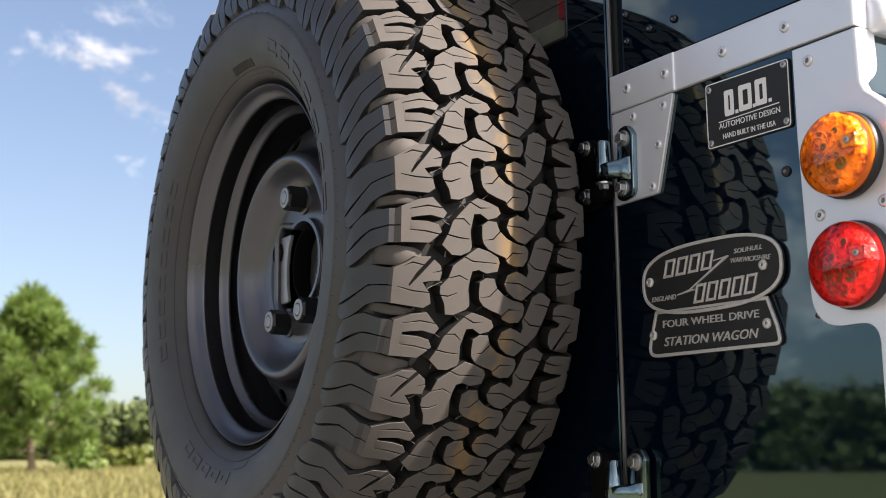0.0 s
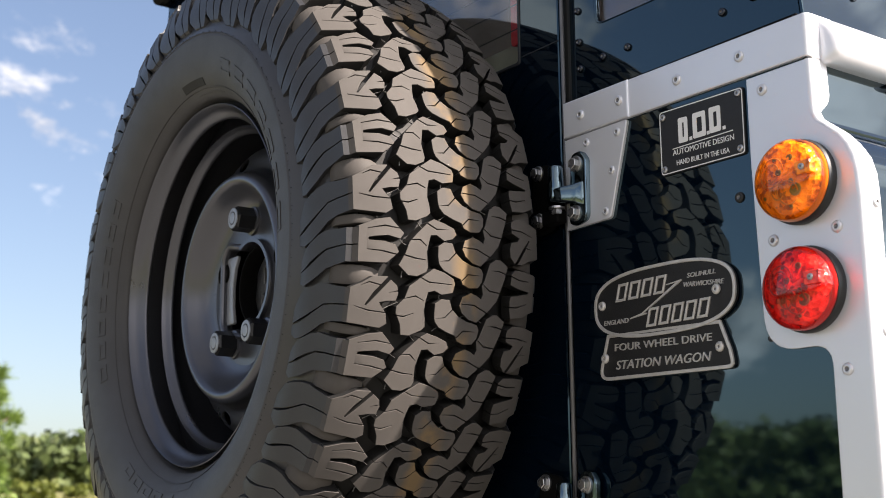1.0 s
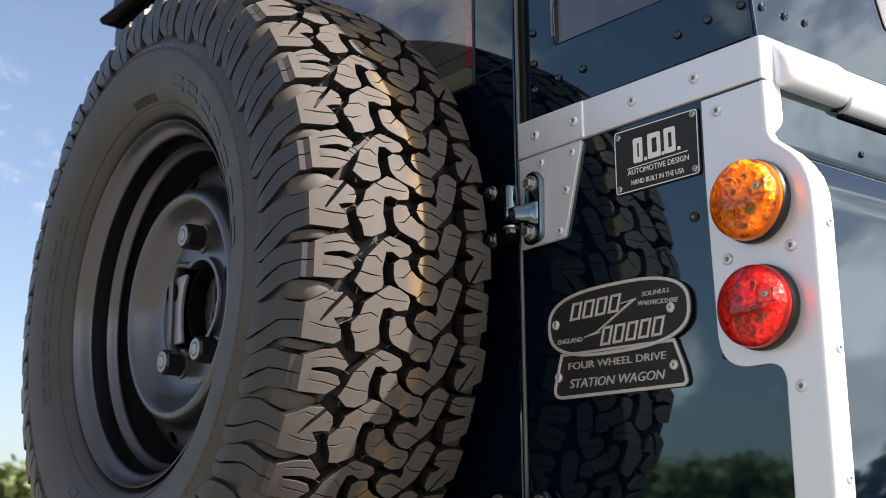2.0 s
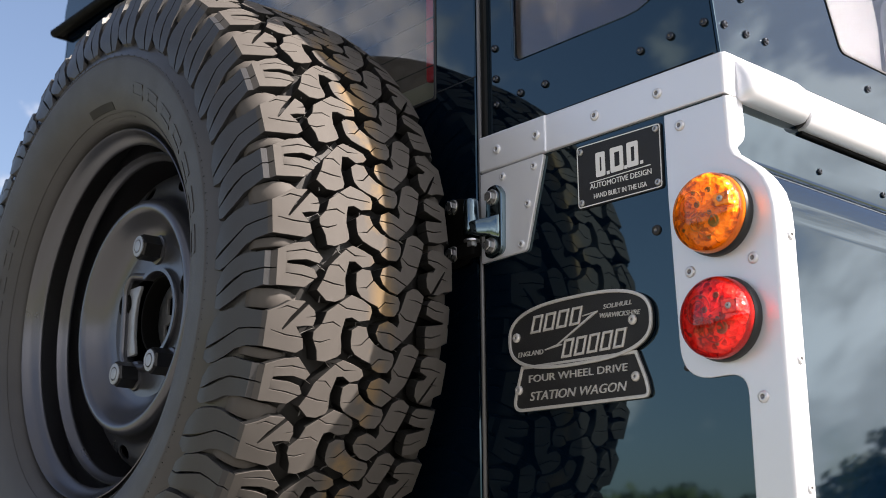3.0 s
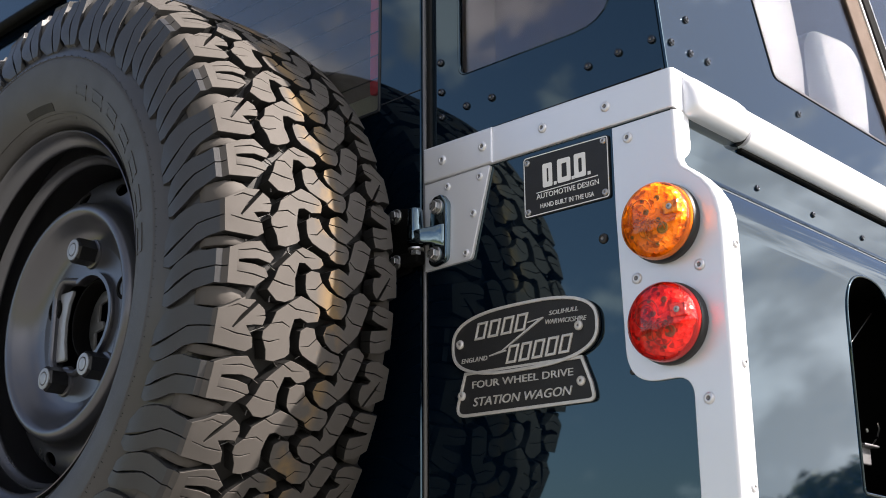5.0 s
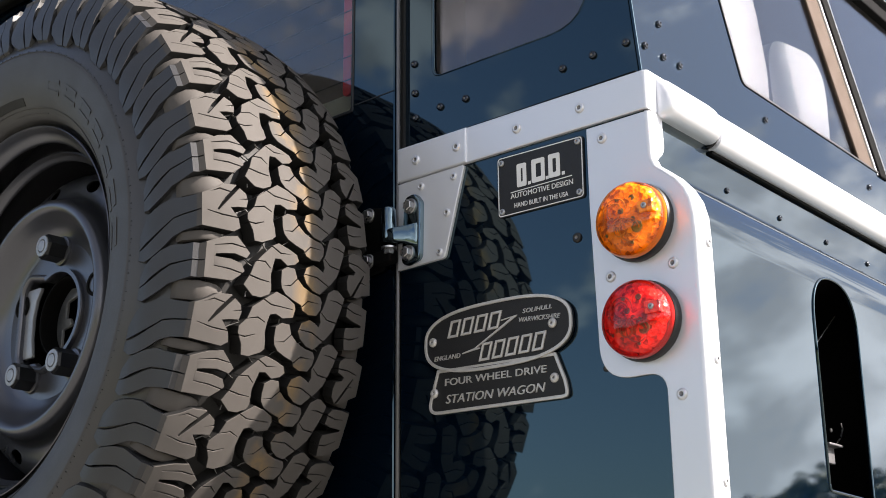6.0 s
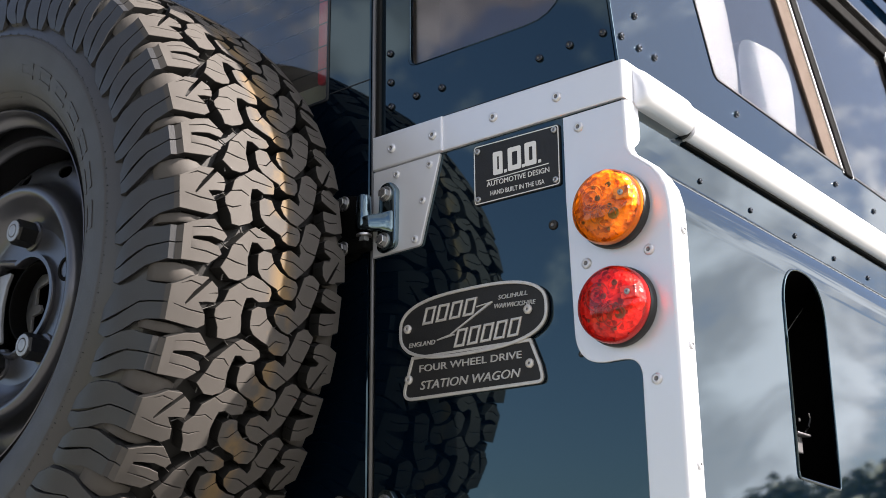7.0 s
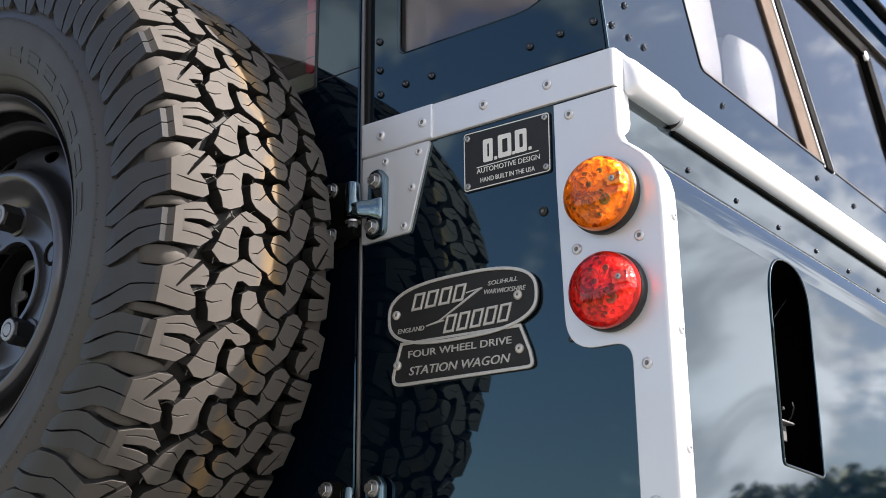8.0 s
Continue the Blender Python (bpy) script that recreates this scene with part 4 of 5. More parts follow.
# how a lug runs down the sidewall: radius, breadth, shift along the tread, widening at its two edges
DOWN_A = [(0.3845, 107.5, 0, 0, 0), (0.3785, 110.5, 0, 0, 0), (0.3758, 115.8, 0, 0, 0), (0.3630, 118.6, -1, 1, 2), (0.3505, 122.6, -3, 4, 4), (0.3405, 126.4, -10, 7, 6), (0.3300, 129.6, -19, 8, 5), (0.3230, 130.6, -25, 7, 3), (0.3145, 130.0, -29, -4, -3)]
DOWN_B = [(0.3830, 112.5, 0, 0, 0), (0.3770, 114.0, 0, 0, 0), (0.3630, 118.6, -1, 2, 1), (0.3515, 122.4, -3, 6, 4), (0.3410, 126.4, -12, 13, 6), (0.3305, 129.6, -21, 17, 6), (0.3205, 131.0, -28, 17, 4), (0.3090, 130.4, -34, 2, -5)]
BLOCKS = [
    (SH_A, [([(-12, -99), (-8, -82), (-9, -66)], 0.55), ([(-33, -99), (-33.5, -84), (-35.5, -70)], 0.55)], (-1, [(-28.2, -11), (-46, -29.0)], DOWN_A), 1),
    (SH_B, [([(-88, -97), (-76, -89), (-62, -77.5), (-59, -75)], 1.9), ([(-70, -105), (-65, -95), (-65.5, -86)], 0.5), ([(-74, -76), (-72, -68)], 0.5), ([(-90, -107), (-93, -93), (-94, -77)], 0.55)], (-1, [(-89, -72), (-107, -90)], DOWN_B), 1),
    (MID_C, [([(-4, -10), (-6, -25), (0, -37)], 0.5), ([(-24, -37), (-18.5, -44), (-18, -55)], 0.55), ([(-38, -37.5), (-37.5, -49), (-35, -62)], 0.55)], None, 1),
    (MID_I, [([(54, -5), (54, -32), (58, -41)], 0.5), ([(35.5, -37), (39, -46), (36.5, -59)], 0.55), ([(22, -47), (18, -57), (18, -65)], 0.55)], None, 1),
    (MID_D, [([(-38, -22), (-36, -10), (-28, -2)], 0.5), ([(-47, 31), (-47.5, 14), (-54, 8)], 0.5)], None, 2),
    (MID_F, [([(73, 42), (73, 54), (71, 63)], 0.5), ([(58, 33.5), (52, 42), (51, 55)], 0.55), ([(36, 7), (36, 24), (30, 40)], 0.55)], None, 2),
    (SH_G, [([(67, 97), (67, 84), (70, 71)], 0.55), ([(43, 95), (38, 80), (38, 70)], 0.55)], (1, [(57, 75), (36, 53)], DOWN_A), 1),
    (SH_H, [([(-2, 98), (-14, 89), (-28, 79), (-30, 77)], 1.6), ([(3, 103), (6, 86), (6, 71)], 0.55), ([(-11, 105), (-15, 99)], 0.5)], (1, [(-2, 14), (-20, -5)], DOWN_B), 1),
]
for outline, cuts, lug, often in BLOCKS:
    me = block_mesh(outline, cuts, lug)
    for k in range(PAIRS * often):
        ob = new("tread_block", me)
        ob.parent = tyre
        ob.rotation_euler = (0, -2 * math.pi * k / (PAIRS * often) - 0.014, 0)

# low ramps that bridge the gaps between the shoulder lugs
def ramp_mesh(u0, u1, sign):
    bm = bmesh.new()
    cols = []
    for v, r, pinch in ((82, 0.3818, 4.0), (90, 0.3835, 1.5), (99, 0.3822, 0.5), (107, 0.3780, 0.0), (113, 0.3700, 0.0), (117.5, 0.3600, 0.5)):
        cols.append([bm.verts.new(on_tread(u, sign * v, rr)) for u, rr in ((u0 + pinch, r - 0.010), (u0 + pinch + 0.6, r - 0.001), (u0 + pinch + 2.2, r), (u1 - pinch - 2.2, r), (u1 - pinch - 0.6, r - 0.001), (u1 - pinch, r - 0.010))])
    for a, b in zip(cols, cols[1:]):
        for i in range(5):
            bm.faces.new((a[i], a[i + 1], b[i + 1], b[i]))
    bm.faces.new(cols[0])
    bm.faces.new(cols[-1])
    bmesh.ops.recalc_face_normals(bm, faces=bm.faces)
    me = bpy.data.meshes.new("shoulder_ramp")
    bm.to_mesh(me)
    bm.free()
    me.materials.append(TREAD)
    me.shade_smooth()
    me.set_sharp_from_angle(angle=radians(40))
    return me


for u0, u1, sign in ((-69.5, -48.0, -1), (-120.0, -109.0, -1), (16.5, 34.0, 1), (-36.0, -22.5, 1)):
    me = ramp_mesh(u0, u1, sign)
    for k in range(PAIRS):
        ob = new("shoulder_ramp", me)
        ob.parent = tyre
        ob.rotation_euler = (0, -2 * math.pi * k / PAIRS - 0.014, 0)

# thin fins of moulding flash across the grooves
flash = bmesh.new()
FINS = [((-18, -67), (-24, -56)), ((37, -70), (30, -62)), ((1, -46), (-5, -40)), ((6, -20), (11, -13)), ((20, 8), (25, 15)), ((45, -16), (36, -16)), ((24, 28), (19, 37)), ((-88, -78), (-81, -65)), ((-47, -60), (-56, -62))]
for k in range(PAIRS):
    for (u0, v0), (u1, v1) in FINS:
        off = k * PITCH + 5.6 + ((k * 7) % 5 - 2) * 0.8
        low = 0.0015 + 0.001 * ((k * 5 + int(u0)) % 4)
        side_w = Vector((v1 - v0, u0 - u1)).normalized() * 0.17
        ring = []
        for u, v in ((u0, v0), ((u0 + u1) / 2, (v0 + v1) / 2), (u1, v1)):
            dip = low + (0.0012 if u not in (u0, u1) else 0)
            ring.append([flash.verts.new(on_tread(u + off + side_w.x * s, v + side_w.y * s, crown(v) - d)) for s, d in ((-1, dip + 0.0016), (-0.6, dip), (0.6, dip), (1, dip + 0.0016))])
        for a, b in zip(ring, ring[1:]):
            for i in range(3):
                flash.faces.new((a[i], a[i + 1], b[i + 1], b[i]))
FLASH = material("pale_rubber_flash", (0.15, 0.145, 0.14), 0.45, 0.0, 0.4, 60.0)
tagged(part("mould_flash", flash, FLASH, tyre), "", "", "", "stuff")

# the moulded seam round the sidewall, with its short ticks
seam = bmesh.new()
for k in range(300):
    a = 2 * math.pi * (k + 0.25 * math.sin(k * 2.3)) / 300
    for r0, r1, w in ((0.2984, 0.2984 + 0.0006 + 0.0006 * ((k * 7) % 3), 0.0004),):
        c, s_ = math.cos(a), math.sin(a)
        corner = [seam.verts.new((r * c - d * s_, -0.1348, r * s_ + d * c)) for r, d in ((r0, -w), (r1, -w), (r1, w), (r0, w))]
        deep = [seam.verts.new((v.co.x, -0.1300, v.co.z)) for v in corner]
        seam.faces.new(corner)
        for i in range(4):
            seam.faces.new((corner[i], deep[i], deep[(i + 1) % 4], corner[(i + 1) % 4]))
tagged(part("moulded_seam", seam, GROOVE, tyre), "", "", "", "stuff")

# raised marks on the sidewall, plain bars in place of lettering


def arc_bar(bm, r0, r1, a0, a1, y):
    steps = max(2, int(abs(a1 - a0) / 2))
    rows = []
    for k in range(steps + 1):
        a = radians(a0 + (a1 - a0) * k / steps)
        rows.append([bm.verts.new((r * math.cos(a), yy, r * math.sin(a))) for r, yy in ((r0, wall_y(r0) + 0.002), (r0, wall_y(r0) + y), (r1, wall_y(r1) + y), (r1, wall_y(r1) + 0.002))])
    for a, b in zip(rows, rows[1:]):
        for i in range(3):
            bm.faces.new((a[i], a[i + 1], b[i + 1], b[i]))
    bm.faces.new(rows[0])
    bm.faces.new(rows[-1])


def wall_y(r):
    """How far out the sidewall stands at a radius."""
    for (r0, y0), (r1, y1) in zip(side, side[1:]):
        if r0 <= r <= r1:
            return y0 + (y1 - y0) * (r - r0) / (r1 - r0)
    return -0.1345


# fine raised rings of the sidewall
for r0 in (0.2360,):
    ring = bmesh.new()
    arc_bar(ring, r0, r0 + 0.0012, 0, 360, -0.0009)
    part("sidewall_ring", ring, SIDEWALL, tyre, "", True, 40)


def mark(r0, r1, a0, a1, y=-0.0009, hollow=True, mat=SIDEWALL):
    """One raised mark: an outlined bar."""
    bm = bmesh.new()
    w = 0.0040
    dw = math.degrees(w / r0)
    if hollow:
        arc_bar(bm, r0, r0 + w, a0, a1, y)
        arc_bar(bm, r1 - w, r1, a0, a1, y)
        arc_bar(bm, r0, r1, a0, a0 - dw if a0 > a1 else a0 + dw, y)
        arc_bar(bm, r0, r1, a1 + dw if a0 > a1 else a1 - dw, a1, y)
    else:
        arc_bar(bm, r0, r1, a0, a1, y)
    part("raised_mark", bm, mat, tyre)


for k in range(7):
    a = 66.5 - 9.6 * k
    mark(0.2535, 0.2705, a, a - 6.4)
for k in range(8):
    a = 146 + 7.3 * k
    mark(0.2500, 0.2635, a, a + 5.2)
for k in range(5):
    a = 236 + 7.3 * k
    mark(0.2500, 0.2635, a, a + 5.2)
mark(0.2395, 0.2480, 94, 80, -0.0006, False, GROOVE)
mark(0.2312, 0.2322, 87, 69, -0.0006, False)
mark(0.2395, 0.2470, 280, 262, -0.0006, False)

# steel rim
NUT_GREY = material("pale_hub_grey", (0.30, 0.31, 0.33), 0.4, 0.4, 0.3, 120.0)
rim_rows = [(0.2096, -0.0816), (0.2120, -0.0840), (0.2165, -0.0960), (0.2180, -0.1025), (0.2188, -0.1045), (0.2176, -0.1052), (0.2158, -0.1030), (0.2138, -0.0985), (0.2112, -0.0945), (0.2082, -0.0917), (0.2060, -0.0900), (0.2042, -0.0880), (0.2030, -0.0862), (0.2032, -0.0848), (0.2060, -0.0835), (0.2200, -0.0800),
            (0.2480, -0.0760), (0.2480, -0.0380), (0.2080, -0.0540), (0.2030, -0.0580), (0.2005, -0.0630), (0.1985, -0.0668), (0.1965, -0.0672), (0.1950, -0.0640), (0.1930, -0.0610), (0.1905, -0.0585), (0.1892, -0.0565), (0.1895, -0.0545), (0.1920, -0.0530), (0.2060, -0.0460),
            (0.2100, -0.0300), (0.2100, 0.0700), (0.2060, 0.0900), (0.2188, 0.1020), (0.2180, 0.1050), (0.203, 0.0950)]
rim = part("rim", spin_profile(bmesh.new(), rim_rows, (0, 1, 0), (0, 0, 0), 128), RIM, wheel, "dark grey painted steel rim", True, 50)
disc_rows = [(0.2090, 0.0560), (0.2040, 0.0380), (0.1970, 0.0180), (0.1900, -0.0020), (0.1845, -0.0160), (0.1790, -0.0250), (0.1730, -0.0302), (0.1660, -0.0328), (0.1590, -0.0342), (0.1520, -0.0356), (0.1478, -0.0385), (0.1450, -0.0440), (0.1435, -0.0530), (0.1412, -0.0605), (0.1375, -0.0650), (0.1335, -0.0665), (0.1295, -0.0655), (0.1250, -0.0605), (0.1195, -0.0520), (0.1135, -0.0440), (0.1075, -0.0390), (0.1010, -0.0362), (0.0940, -0.0350)]
back_rows = []
for i, (r, y) in reversed(list(enumerate(disc_rows))):
    (r0, y0), (r1, y1) = disc_rows[max(i - 1, 0)], disc_rows[min(i + 1, len(disc_rows) - 1)]
    ln = math.hypot(r1 - r0, y1 - y0)
    back_rows.append((r + (y1 - y0) / ln * 0.003, y - (r1 - r0) / ln * 0.003))
disc_bm = spin_profile(bmesh.new(), disc_rows + back_rows, (0, 1, 0), (0, 0, 0), 96, True)
disc = part("wheel_disc", disc_bm, RIM, None, "", True, 60)
# the hub's parts sit a little off the wheel's middle
HX, HY, HZ = 0.0047, -0.0116, 0.0041


def hub_face(y):
    return lambda u, v, d: Vector((u + HX, y + HY + d, v + HZ))


for k in range(12):
    a = radians(30 * k + 9)
    way = Vector((math.cos(a) * 0.22, -0.97, math.sin(a) * 0.22)).normalized()
    tang = Vector((-math.sin(a), 0, math.cos(a)))
    spot = Vector((0.1655 * math.cos(a), -0.0320, 0.1655 * math.sin(a))) - way * 0.015
    third = tang.cross(way)
    ring = [(0.0085 * math.cos(t), 0.0135 * math.sin(t)) for t in np.linspace(0, 2 * math.pi, 24, endpoint=False)]
    cut = part("cutter", plate(ring, [], lambda u, v, d: spot + third * u + tang * v + way * d, 0.03), BLACK)
    carve(disc, cut)


def keyhole(grow):
    """The hub opening, square on one side and round on the other, widened by some metres."""
    ring = []
    for cx, cz, first in ((-0.052, 0.0360, 90), (-0.052, -0.0340, 180)):
        for k in range(7):
            a = radians(first + 15 * k)
            ring.append((cx + (0.017 + grow) * math.cos(a), cz + (0.017 + grow) * math.sin(a)))
    ring.append((-0.014, -0.0590 - grow))
    for k in range(19):
        a = radians(-75 + 10.5 * k)
        ring.append((0.005 + (0.0530 + grow * 0.35) * math.cos(a), (0.0530 + grow * 0.35) * math.sin(a)))
    ring.append((-0.020, 0.0462 + grow))
    return ring


square = keyhole(0.0)
disc_face = [(0.0946 * math.cos(t) - HX, 0.0946 * math.sin(t) - HZ) for t in np.linspace(0, 2 * math.pi, 64, endpoint=False)]
part("disc_face", plate(disc_face, [square], hub_face(-0.0234), 0.004, 0.0006), RIM, rim)
disc.parent = rim
disc.data.shade_smooth()
disc.data.set_sharp_from_angle(angle=radians(40))
# collar round the hub opening
part("hub_collar", plate(keyhole(0.0085), [square], hub_face(-0.0300), 0.016, 0.0040), RIM, rim, "", True, 50)
NUT = hex_mesh(0.0158, 0.0250)
# pale disc on each nut's end, for the sky light it catches
NUT_FACE = bpy.data.meshes.new("nut_face")
nf = spin_profile(bmesh.new(), [(0.0128, -0.0245), (0.0125, -0.0258), (0.0085, -0.0262), (0.0080, -0.0250), (0.0072, -0.0250), (0.0068, -0.0265), (0.0, -0.0268)], (0, 1, 0), (0, 0, 0), 24)
nf.to_mesh(NUT_FACE)
nf.free()
for ang in (87, 240, 306):
    a = radians(ang)
    x, z = 0.0800 * math.cos(a), 0.0800 * math.sin(a)
    seat = spin_profile(bmesh.new(), [(0.0195, -0.0205), (0.0178, -0.0262), (0.0150, -0.0272), (0.0, -0.0272)], (0, 1, 0), (x + HX, HY, z + HZ), 24)
    part("nut_seat", seat, RIM, rim, "", True, 40)
    fix("wheel_nut", NUT, SHADED_STEEL, (x + HX, HY - 0.0262, z + HZ), wheel, (0, 11 + ang, 0), "hexagonal wheel nut, the shade of its sides coloured near black")
    fix("nut_face", NUT_FACE, NUT_GREY, (x + HX, HY - 0.0262, z + HZ), wheel)
# empty stud holes, coloured near black for the shade inside
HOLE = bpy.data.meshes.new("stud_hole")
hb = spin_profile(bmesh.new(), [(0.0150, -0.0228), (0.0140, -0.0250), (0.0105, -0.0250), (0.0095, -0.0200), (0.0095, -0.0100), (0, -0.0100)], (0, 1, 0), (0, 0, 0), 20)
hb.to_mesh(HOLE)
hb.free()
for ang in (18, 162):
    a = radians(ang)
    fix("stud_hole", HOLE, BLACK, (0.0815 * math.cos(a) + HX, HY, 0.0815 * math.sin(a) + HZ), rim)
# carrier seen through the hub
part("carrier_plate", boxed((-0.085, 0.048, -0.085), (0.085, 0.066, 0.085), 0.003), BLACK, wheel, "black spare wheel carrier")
cheek = rounded([(-0.0700, -0.0420), (-0.0470, -0.0420), (-0.0520, -0.0200), (-0.0530, 0.0050), (-0.0480, 0.0280), (-0.0380, 0.0440), (-0.0700, 0.0440)], 0.003, 3)
part("hub_cheek", plate(cheek, [], hub_face(-0.0225), 0.004, 0.001), NUT_GREY, wheel, "grey cheek of the wheel carrier", True, 40)
notched = [(-0.0700, -0.0350), (-0.0490, -0.0350), (-0.0500, -0.0010), (-0.0340, 0.0010), (-0.0310, 0.0040), (-0.0340, 0.0110), (-0.0440, 0.0120), (-0.0430, 0.0330), (-0.0150, 0.0390), (-0.0150, 0.0480), (-0.0600, 0.0500)]
part("hub_cheek", plate(notched, [], hub_face(0.0166), 0.004, 0.0008), NUT_GREY, wheel, "grey notched piece behind the hub tube", True, 40)
tube_rows = [(0.0500, 0.004), (0.0500, -0.0160), (0.0490, -0.0180), (0.0470, -0.0180), (0.0460, -0.0160), (0.0460, 0.004)]
part("hub_tube", spin_profile(bmesh.new(), tube_rows, (0, 1, 0), (HX + 0.0050, HY, HZ), 48), MATT, wheel, "black hub tube in the wheel's middle", True, 40)
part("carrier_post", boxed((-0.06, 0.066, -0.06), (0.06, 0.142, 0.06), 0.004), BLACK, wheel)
# black sheet added to close the wheel's back and keep its depths dark
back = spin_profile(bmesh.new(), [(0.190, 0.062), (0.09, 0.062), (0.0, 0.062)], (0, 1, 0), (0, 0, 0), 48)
part("dark_backing", back, BLACK, wheel)

# ---- road wheels and underbody, which carry the vehicle ----
part("front_wall", boxed((-1.556, 2.985, 0.46), (-0.004, 2.999, 1.80), 0.004), PAINT, car, "dark front bulkhead closing the body")
chassis = bmesh.new()
for x in (-1.16, -0.48):
    box(chassis, (x, 0.06, 0.46), (x + 0.08, 2.95, 0.60), 0.004)
box(chassis, (-1.45, 0.010, 0.46), (-0.11, 0.10, 0.61), 0.004)
part("chassis", chassis, SEAL, car, "black ladder chassis")
for y in (0.62, 2.62):
    part("axle", tube([(-1.40, y, 0.394), (-0.16, y, 0.394)], 0.045, 12), SEAL, car, "", True, 0)
    for x, out in ((-0.165, 1), (-1.391, -1)):
        hub = part("road_wheel", spin_profile(bmesh.new(), [(0.206, 0.078), (0.240, 0.108), (0.300, 0.118), (0.356, 0.112), (0.384, 0.100), (0.394, 0.070), (0.394, -0.070), (0.384, -0.100), (0.300, -0.118), (0.206, -0.078)], (1, 0, 0), (x, y, 0.394), 64), RUBBER, car, "black off-road tyre on the ground", True, 40)
        part("rim", spin_profile(bmesh.new(), [(0.222, 0.086 * out), (0.205, 0.070 * out), (0.186, 0.035 * out), (0.145, 0.060 * out), (0.118, 0.035 * out), (0.060, 0.026 * out), (0.0, 0.030 * out)], (1, 0, 0), (x, y, 0.394), 48), RIM, hub, "dark grey steel rim", True, 40)


# ---- ground, trees, distance ----
# unseen ground by the vehicle, added in a neutral tone to bounce light
NEAR_PATCH = material("pale_bounce_patch", (0.185, 0.182, 0.168), 0.9, 0.0, 0.2, 0.35, 0.5, 6.0, second=(0.128, 0.126, 0.112))


def slope(a):
    """The meadow climbs gently away from the vehicle, more towards one side."""
    return 0.019 + 0.017 * math.cos(a - radians(125))


def rise(x, y):
    r = math.hypot(x + 0.7, y - 1.5)
    return 0.0 if r < 6 else slope(math.atan2(y - 1.5, x + 0.7)) * (min(r, 150) - 6)


TURF = material("meadow_turf", (0.190, 0.175, 0.062), 0.95, 0.0, 0.2, 0.25, 0.6, 5.0, second=(0.11, 0.12, 0.036))
ground_bm = bmesh.new()
rings = []
for r in (0.0, 3, 6, 9, 12, 16, 24, 36, 50, 70, 100, 150, 300, 800, 2500):
    ring = []
    for k in range(72 if r else 1):
        a = 2 * math.pi * k / 72
        x, y = -0.7 + r * math.cos(a), 1.5 + r * math.sin(a)
        ring.append(ground_bm.verts.new((x, y, rise(x, y) + (0.05 * math.sin(k * 1.7 + r) if 10 < r < 120 else 0))))
    rings.append(ring)
for k in range(72):
    ground_bm.faces.new((rings[0][0], rings[1][k], rings[1][(k + 1) % 72]))
for a, b in zip(rings[1:], rings[2:]):
    for k in range(72):
        ground_bm.faces.new((a[k], b[k], b[(k + 1) % 72], a[(k + 1) % 72]))
ground = tagged(part("ground", ground_bm, NEAR_PATCH, None, "", True, 0), "dry yellow-green meadow with a bare pale patch added to bounce light", "ground", "", "structure")
ground.data.materials.append(TURF)
for f in ground.data.polygons:
    if math.hypot(f.center.x + 0.7, f.center.y - 1.5) > 9:
        f.material_index = 1


# ---- badges on the rear panel ----
def text_mesh(body, x0, x1, z, height, y, deep, slant=0.0, drop=0.0):
    """Letters between x0 and x1 on the rear panel, with their foot at z (falling by drop towards x1)."""
    cu = bpy.data.curves.new("text", "FONT")
    cu.body, cu.size, cu.extrude, cu.resolution_u = body, 1.0, 0.5, 3
    ob = new("text", cu)
    bpy.context.view_layer.update()
    me = bpy.data.meshes.new_from_object(ob.evaluated_get(bpy.context.evaluated_depsgraph_get()))
    bpy.data.objects.remove(ob)
    bpy.data.curves.remove(cu)
    co = np.empty(len(me.vertices) * 3)
    me.vertices.foreach_get("co", co)
    co = co.reshape(-1, 3)
    lo, hi = co.min(0), co.max(0)
    u = (co[:, 0] - lo[0]) / (hi[0] - lo[0])
    v = (co[:, 1] - lo[1]) / (hi[1] - lo[1])
    out = np.stack([x0 + u * (x1 - x0) + slant * v * height, y - deep * (0.5 + co[:, 2]), z - drop * u + v * height], 1)
    me.vertices.foreach_set("co", out.ravel())
    me.update()
    return me


def lettering(name, mat, parent, *args, **kw):
    me = text_mesh(*args, **kw)
    me.materials.append(mat)
    ob = new(name, me)
    ob.parent = parent
    return ob


def inside(ring, d):
    return inset([(u * 1000, v * 1000) for u, v in ring], d * 1000)


def emblem(name, ring, parent, label, y=-0.0035):
    """A black enamel plate with a raised pale border."""
    ob = part(name, plate(ring, [], rear(y), 0.0035, 0.0008), BLACK_PLATE, parent, label, True, 16)
    inner_ring = [(u / 1000, v / 1000) for u, v in inside(ring, 0.0034)]
    part("border", plate(ring, [inner_ring], rear(y - 0.0016), 0.0022, 0.0006), CAST, ob, "raised pale metal border", True, 16)
    return ob


oval_ring = []
for k in range(64):
    t = 2 * math.pi * k / 64
    u, v = (math.copysign(abs(f(t)) ** (2 / 2.75), f(t)) for f in (math.cos, math.sin))
    oval_ring.append((-0.2318 + 0.0949 * u, 1.0442 + 0.0354 * v - 0.0119 * 0.0949 * u))
low_ring = rounded([(-0.3105, 1.0180), (-0.3262, 0.9715), (-0.1437, 0.9678), (-0.1474, 0.9860), (-0.1585, 1.0140)], [0, 0.0125, 0.010, 0.012, 0], 6)
base_badge = emblem("badge", low_ring, car, "cast black and silver lettered maker's badge", -0.0030)
top_badge = emblem("badge_oval", oval_ring, car, "oval cast black and silver badge", -0.0045)
